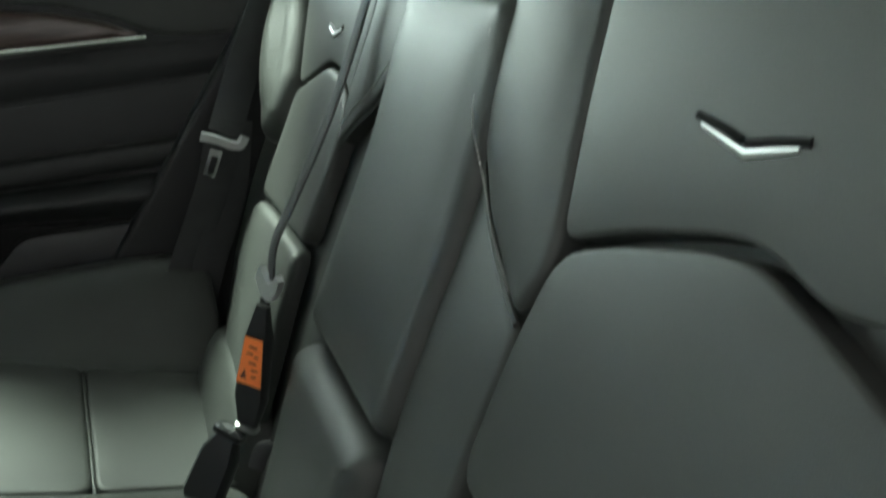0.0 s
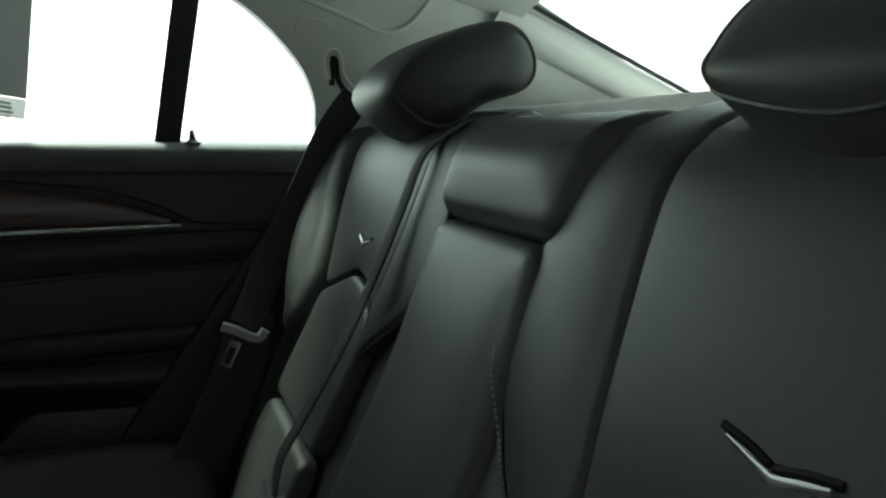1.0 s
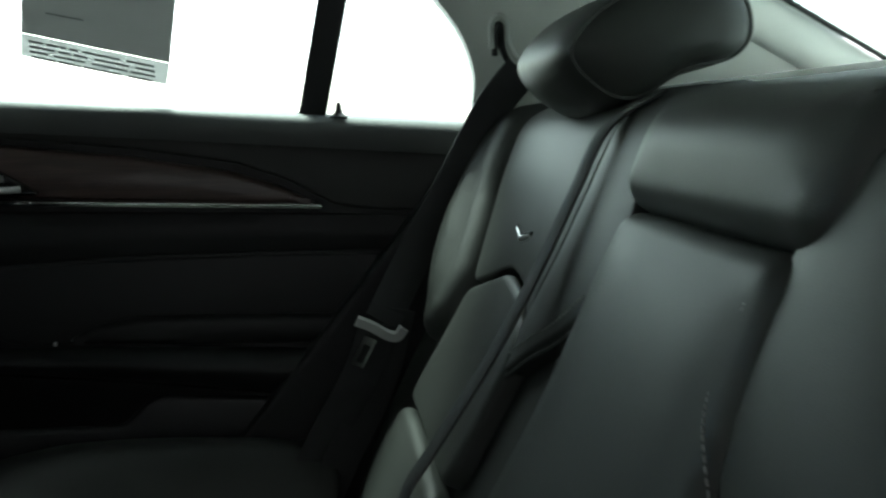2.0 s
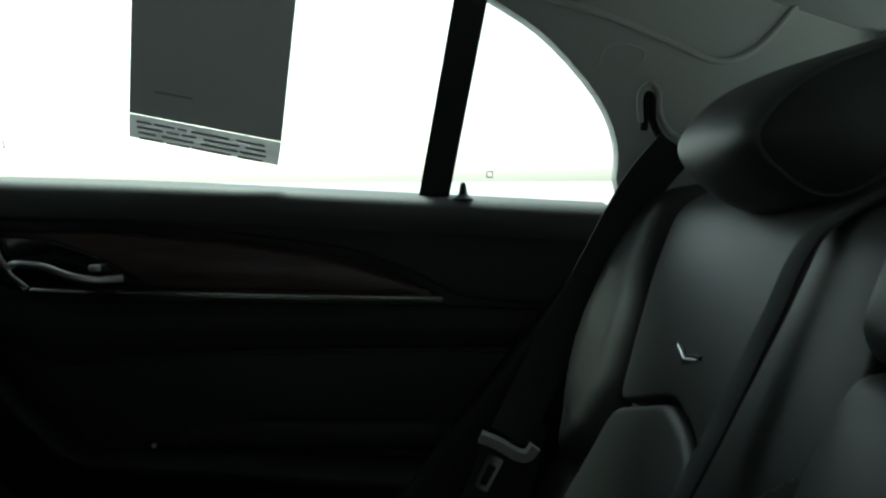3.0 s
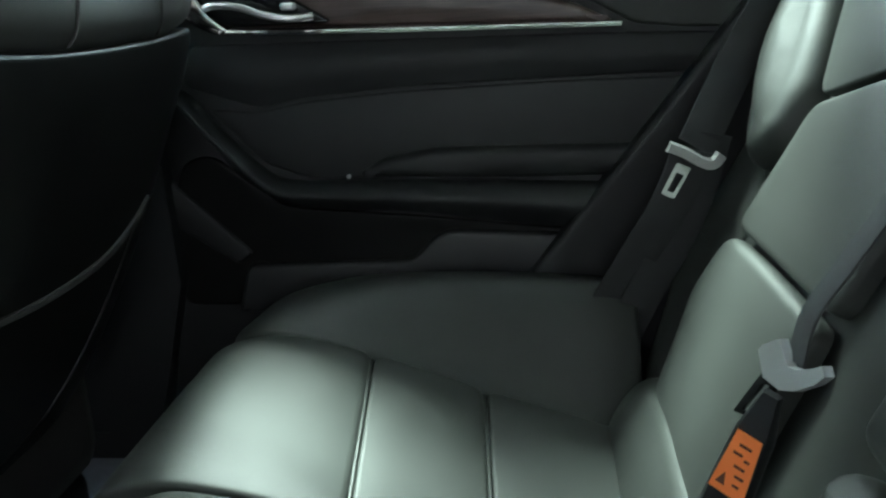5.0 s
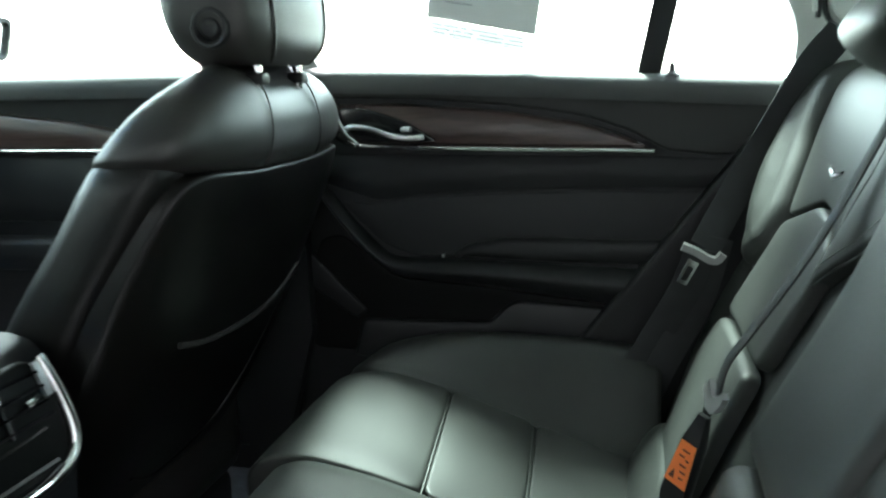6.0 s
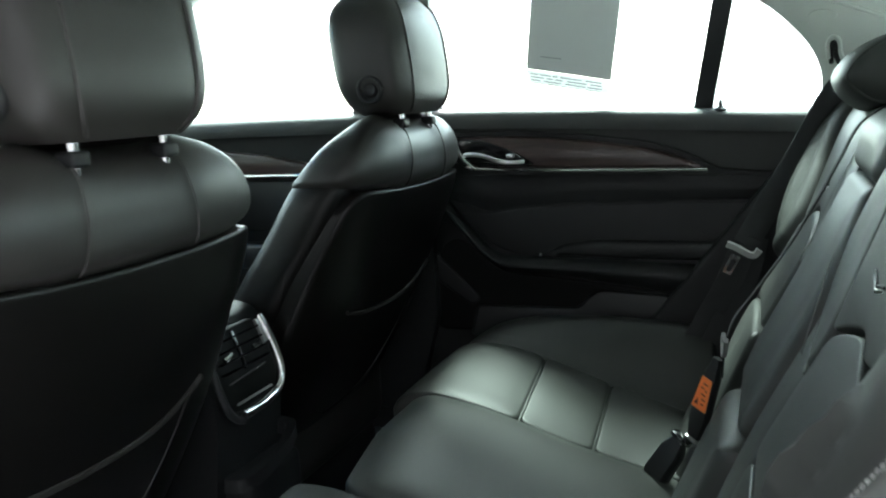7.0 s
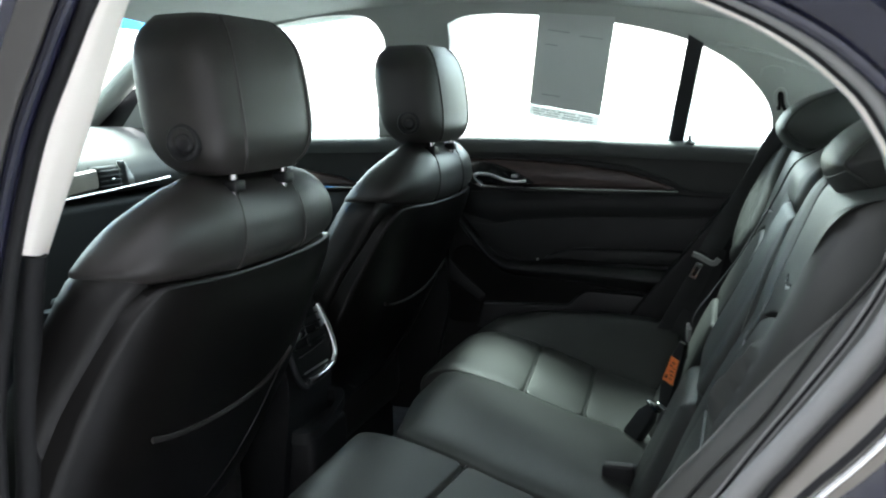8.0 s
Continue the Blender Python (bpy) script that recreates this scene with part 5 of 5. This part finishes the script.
# ---- centre console ----
console = thing("centre_console", "black centre console end with air vents and chrome surround", "console")
prof = [(-1.45, 0.30), (-1.45, 0.74), (-1.0, 0.775), (-0.905, 0.775), (-0.872, 0.765), (-0.836, 0.64), (-0.845, 0.56), (-0.88, 0.30)]
part("body", loft([[(x, y, z) for x, z in rounded(prof, 0.03)] for y in (-0.086, -0.080, -0.070, 0.076, 0.086, 0.092)]), PLASTIC, console)
def con(y, z, h):
    x = lerp_table([(0.55, -0.836), (0.64, -0.832), (0.70, -0.845), (0.77, -0.872)], z)
    return Vector((x + h, y - 0.006, z))


# flat face blackened in place of the shade in the vent recess
part("face", pad_mesh(rounded([(-0.060, 0.634), (0.080, 0.636), (0.083, 0.755), (-0.066, 0.755)], 0.03), lambda u, v, k: con(u, v, k + 0.006), 0.004, 0.0, 0.01), SHADE_RIM_BLACK, console)
u_path = [con(y, z, 0.010) for y, z in spline([(-0.034, 0.630), (0.0, 0.629), (0.035, 0.632), (0.068, 0.642), (0.084, 0.665), (0.087, 0.70), (0.080, 0.757)], 8)]
part("chrome_surround", sweep(u_path, circle(0.008, 10), (1, 0, 0)), CHROME, console, "bright chrome surround")
left_rim = [con(y, z, 0.006) for y, z in spline([(-0.070, 0.760), (-0.073, 0.70), (-0.068, 0.655), (-0.050, 0.630), (-0.030, 0.620)], 8)]
part("side_rim", sweep(left_rim, circle(0.006, 10), (1, 0, 0)), PLASTIC_GREY, console, "dull grey rim of the console end")
for i in range(4):
    part("vent_slat", sweep([con(y, 0.742 - 0.015 * i, 0.006) for y in (-0.056, 0.0, 0.066)], [(-0.0016, -0.008), (0.0016, -0.008), (0.0016, 0.006), (-0.0016, 0.006)], (1, 0, 0.2)), GLOSS_BLACK, console)
part("vent_divider", sweep([con(0.002, z, 0.008) for z in (0.750, 0.72, 0.692)], circle(0.0035, 8), (1, 0, 0)), GLOSS_BLACK, console)
for y in (-0.036, 0.040):
    part("vent_tab", sweep([con(y - 0.010, 0.718, 0.014), con(y, 0.720, 0.016), con(y + 0.010, 0.722, 0.014)], circle(0.0038, 8), (1, 0, 0)), CHROME, console)
part("side_trim", sweep([con(0.070, z, 0.009) for z in (0.752, 0.735, 0.715)], [(-0.005, -0.002), (0.005, -0.002), (0.005, 0.002), (-0.005, 0.002)], (1, 0, 0)), SATIN, console, "satin end piece of the vent")
part("lower_strip", sweep([con(y, 0.686 + 0.05 * y, 0.012) for y in (-0.052, 0, 0.045)], circle(0.0018, 6), (1, 0, 0)), CHROME, console)
part("pocket_lip", sweep([con(y, 0.648, 0.006) for y in (-0.040, 0, 0.055)], circle(0.0022, 6), (1, 0, 0)), SATIN, console)
part("lid", pad_mesh(rounded([(-1.40, -0.08), (-1.40, 0.080), (-0.93, 0.076), (-0.93, -0.072)], 0.03), lambda x, y, h: Vector((x, y, 0.772 + h)), 0.012, 0.006, 0.01), DASH, console, "padded lid of the centre console")
tray = [(-0.905, -0.07), (-0.815, -0.066), (-0.800, -0.03), (-0.797, 0.05), (-0.812, 0.095), (-0.905, 0.10)]
part("tray", sheet(rounded(tray, 0.02), [rounded([(-0.885, -0.055), (-0.826, -0.05), (-0.814, -0.02), (-0.812, 0.045), (-0.824, 0.082), (-0.885, 0.085)], 0.015)], lambda x, y, h: Vector((x, y, 0.535 + h + 0.25 * (y - 0.02))), 0.022), PLASTIC_GREY, console, "open storage tray below the vents", smooth=False)
part("foot", box(-0.90, -0.805, -0.062, 0.092, 0.38, 0.535, 0.018), PLASTIC, console)

# ---- dashboard ----
dash = thing("dashboard", "dark dashboard with a pale wood band and air vent", "dashboard")
dp = [(-2.1, 0.45), (-2.15, 0.955), (-1.53, 0.94), (-1.55, 0.60), (-1.7, 0.45)]
part("lower_body", loft([[(x, y, z) for x, z in rounded(dp, 0.03)] for y in (-0.68, 0.68)]), PLASTIC, dash)
dt = [(-2.2, 0.95), (-2.2, 1.06), (-1.95, 1.108), (-1.75, 1.100), (-1.60, 1.070), (-1.52, 1.030), (-1.498, 0.985), (-1.505, 0.95)]
part("upper_body", loft([[(x, y, z) for x, z in rounded(dt, 0.03)] for y in (-0.69, 0.69)]), DASH, dash, "dark grey soft dashboard top")
part("vent", box(-1.52, -1.484, 0.204, 0.288, 0.964, 1.020, 0.008), SHADE_RIM_BLACK, dash)
for i in range(4):
    part("vent_slat", box(-1.490, -1.478, 0.208, 0.284, 0.972 + 0.012 * i, 0.975 + 0.012 * i, 0.001), PLASTIC_GREY, dash)
part("vent_tab", box(-1.480, -1.472, 0.240, 0.250, 0.984, 0.992, 0.002), CHROME, dash)
part("vent_trim", pad_mesh(rounded([(0.292, 1.030), (0.300, 1.026), (0.332, 0.982), (0.330, 0.970), (0.306, 0.972)], 0.008), lambda y, z, h: Vector((-1.480 + h, y, z)), 0.004, 0.003, 0.02), SATIN, dash, "bright end piece of the vent")
band = spline([(-1.490, -0.15, 0.968), (-1.490, 0.05, 0.981), (-1.488, 0.202, 0.992)], 6)
part("wood_band", sweep(band, [(-0.004, -0.024), (0.006, -0.020), (0.008, 0.0), (0.006, 0.020), (-0.004, 0.024)], (0, 0, 1)), PALE_WOOD, dash, "pale satin wood band")
part("chrome_line", sweep(spline([(-1.484, -0.15, 0.938), (-1.484, 0.079, 0.955), (-1.482, 0.248, 0.963), (-1.480, 0.467, 0.974)], 6), circle(0.0026, 8), (0, 0, 1)), CHROME, dash)

# ---- outside mirror ----
mir = thing("door_mirror", "dark framed outside door mirror beside the front window", "mirror")
part("housing", box(-1.72, -1.632, 0.900, 1.040, 1.098, 1.202, 0.03), PAINT, mir)
part("foot", box(-1.70, -1.64, 0.74, 0.92, 1.09, 1.115, 0.01), PAINT, mir)
ring = rounded([(0.900, 1.097), (1.012, 1.105), (1.038, 1.196), (0.900, 1.206)], 0.022)
part("rim", sheet(ring, [rounded([(0.909, 1.105), (1.006, 1.113), (1.029, 1.189), (0.909, 1.197)], 0.018)], lambda y, z, h: Vector((-1.632 + h, y, z)), 0.014), SHADE_RIM_BLACK, mir, smooth=False)
part("glass", sheet(rounded([(0.906, 1.102), (1.008, 1.110), (1.032, 1.192), (0.906, 1.200)], 0.018), [], lambda y, z, h: Vector((-1.6315 + h, y, z)), 0.003), MIRROR, mir, smooth=False)

# ---- the open rear door, unseen, added beyond the doorway to block light ----
door3 = thing("door_3", "unseen open rear car door, swung out to block light", "car door", kind="structure")
def swung(u, z, h):
    return Vector((-0.95 - 0.35 * u - 0.93 * h, -0.78 - 0.93 * u + 0.35 * h, z))


part("door_panel", sheet(rounded([(0.0, 0.30), (0.95, 0.32), (1.0, 0.70), (1.0, 1.0), (0.0, 1.03)], 0.04), [], swung, 0.10), PLASTIC, door3, smooth=False)
part("window_frame", sheet([(0.0, 1.01), (0.0, 1.22), (0.15, 1.36), (0.45, 1.37), (0.75, 1.27), (0.98, 1.0)], [[(0.04, 1.01), (0.04, 1.21), (0.17, 1.33), (0.44, 1.34), (0.73, 1.245), (0.92, 1.01)]], lambda u, z, h: swung(u, z, h + 0.03), 0.03), PAINT, door3, smooth=False)
part("armrest", pad_mesh(rounded([(0.15, 0.70), (0.15, 0.77), (0.75, 0.77), (0.80, 0.70)], 0.02), lambda u, z, h: swung(u, z, -h - 0.04), 0.012, 0.005, 0.045), PLASTIC, door3)

# ---- printed marks on the window glass ----
for x, z in ((-0.142, 1.066), (-0.73, 1.104)):
    mark = thing("glass_mark", "tiny grey printed square on the door glass", "label")
    part("mark_frame", sheet([(x - 0.004, z - 0.004), (x + 0.004, z - 0.004), (x + 0.004, z + 0.004), (x - 0.004, z + 0.004)], [[(x - 0.003, z - 0.003), (x + 0.003, z - 0.003), (x + 0.003, z + 0.003), (x - 0.003, z + 0.003)]], lambda u, v, h: right(u, v, h + 0.014), 0.001), PAPER_INK, mark, smooth=False)
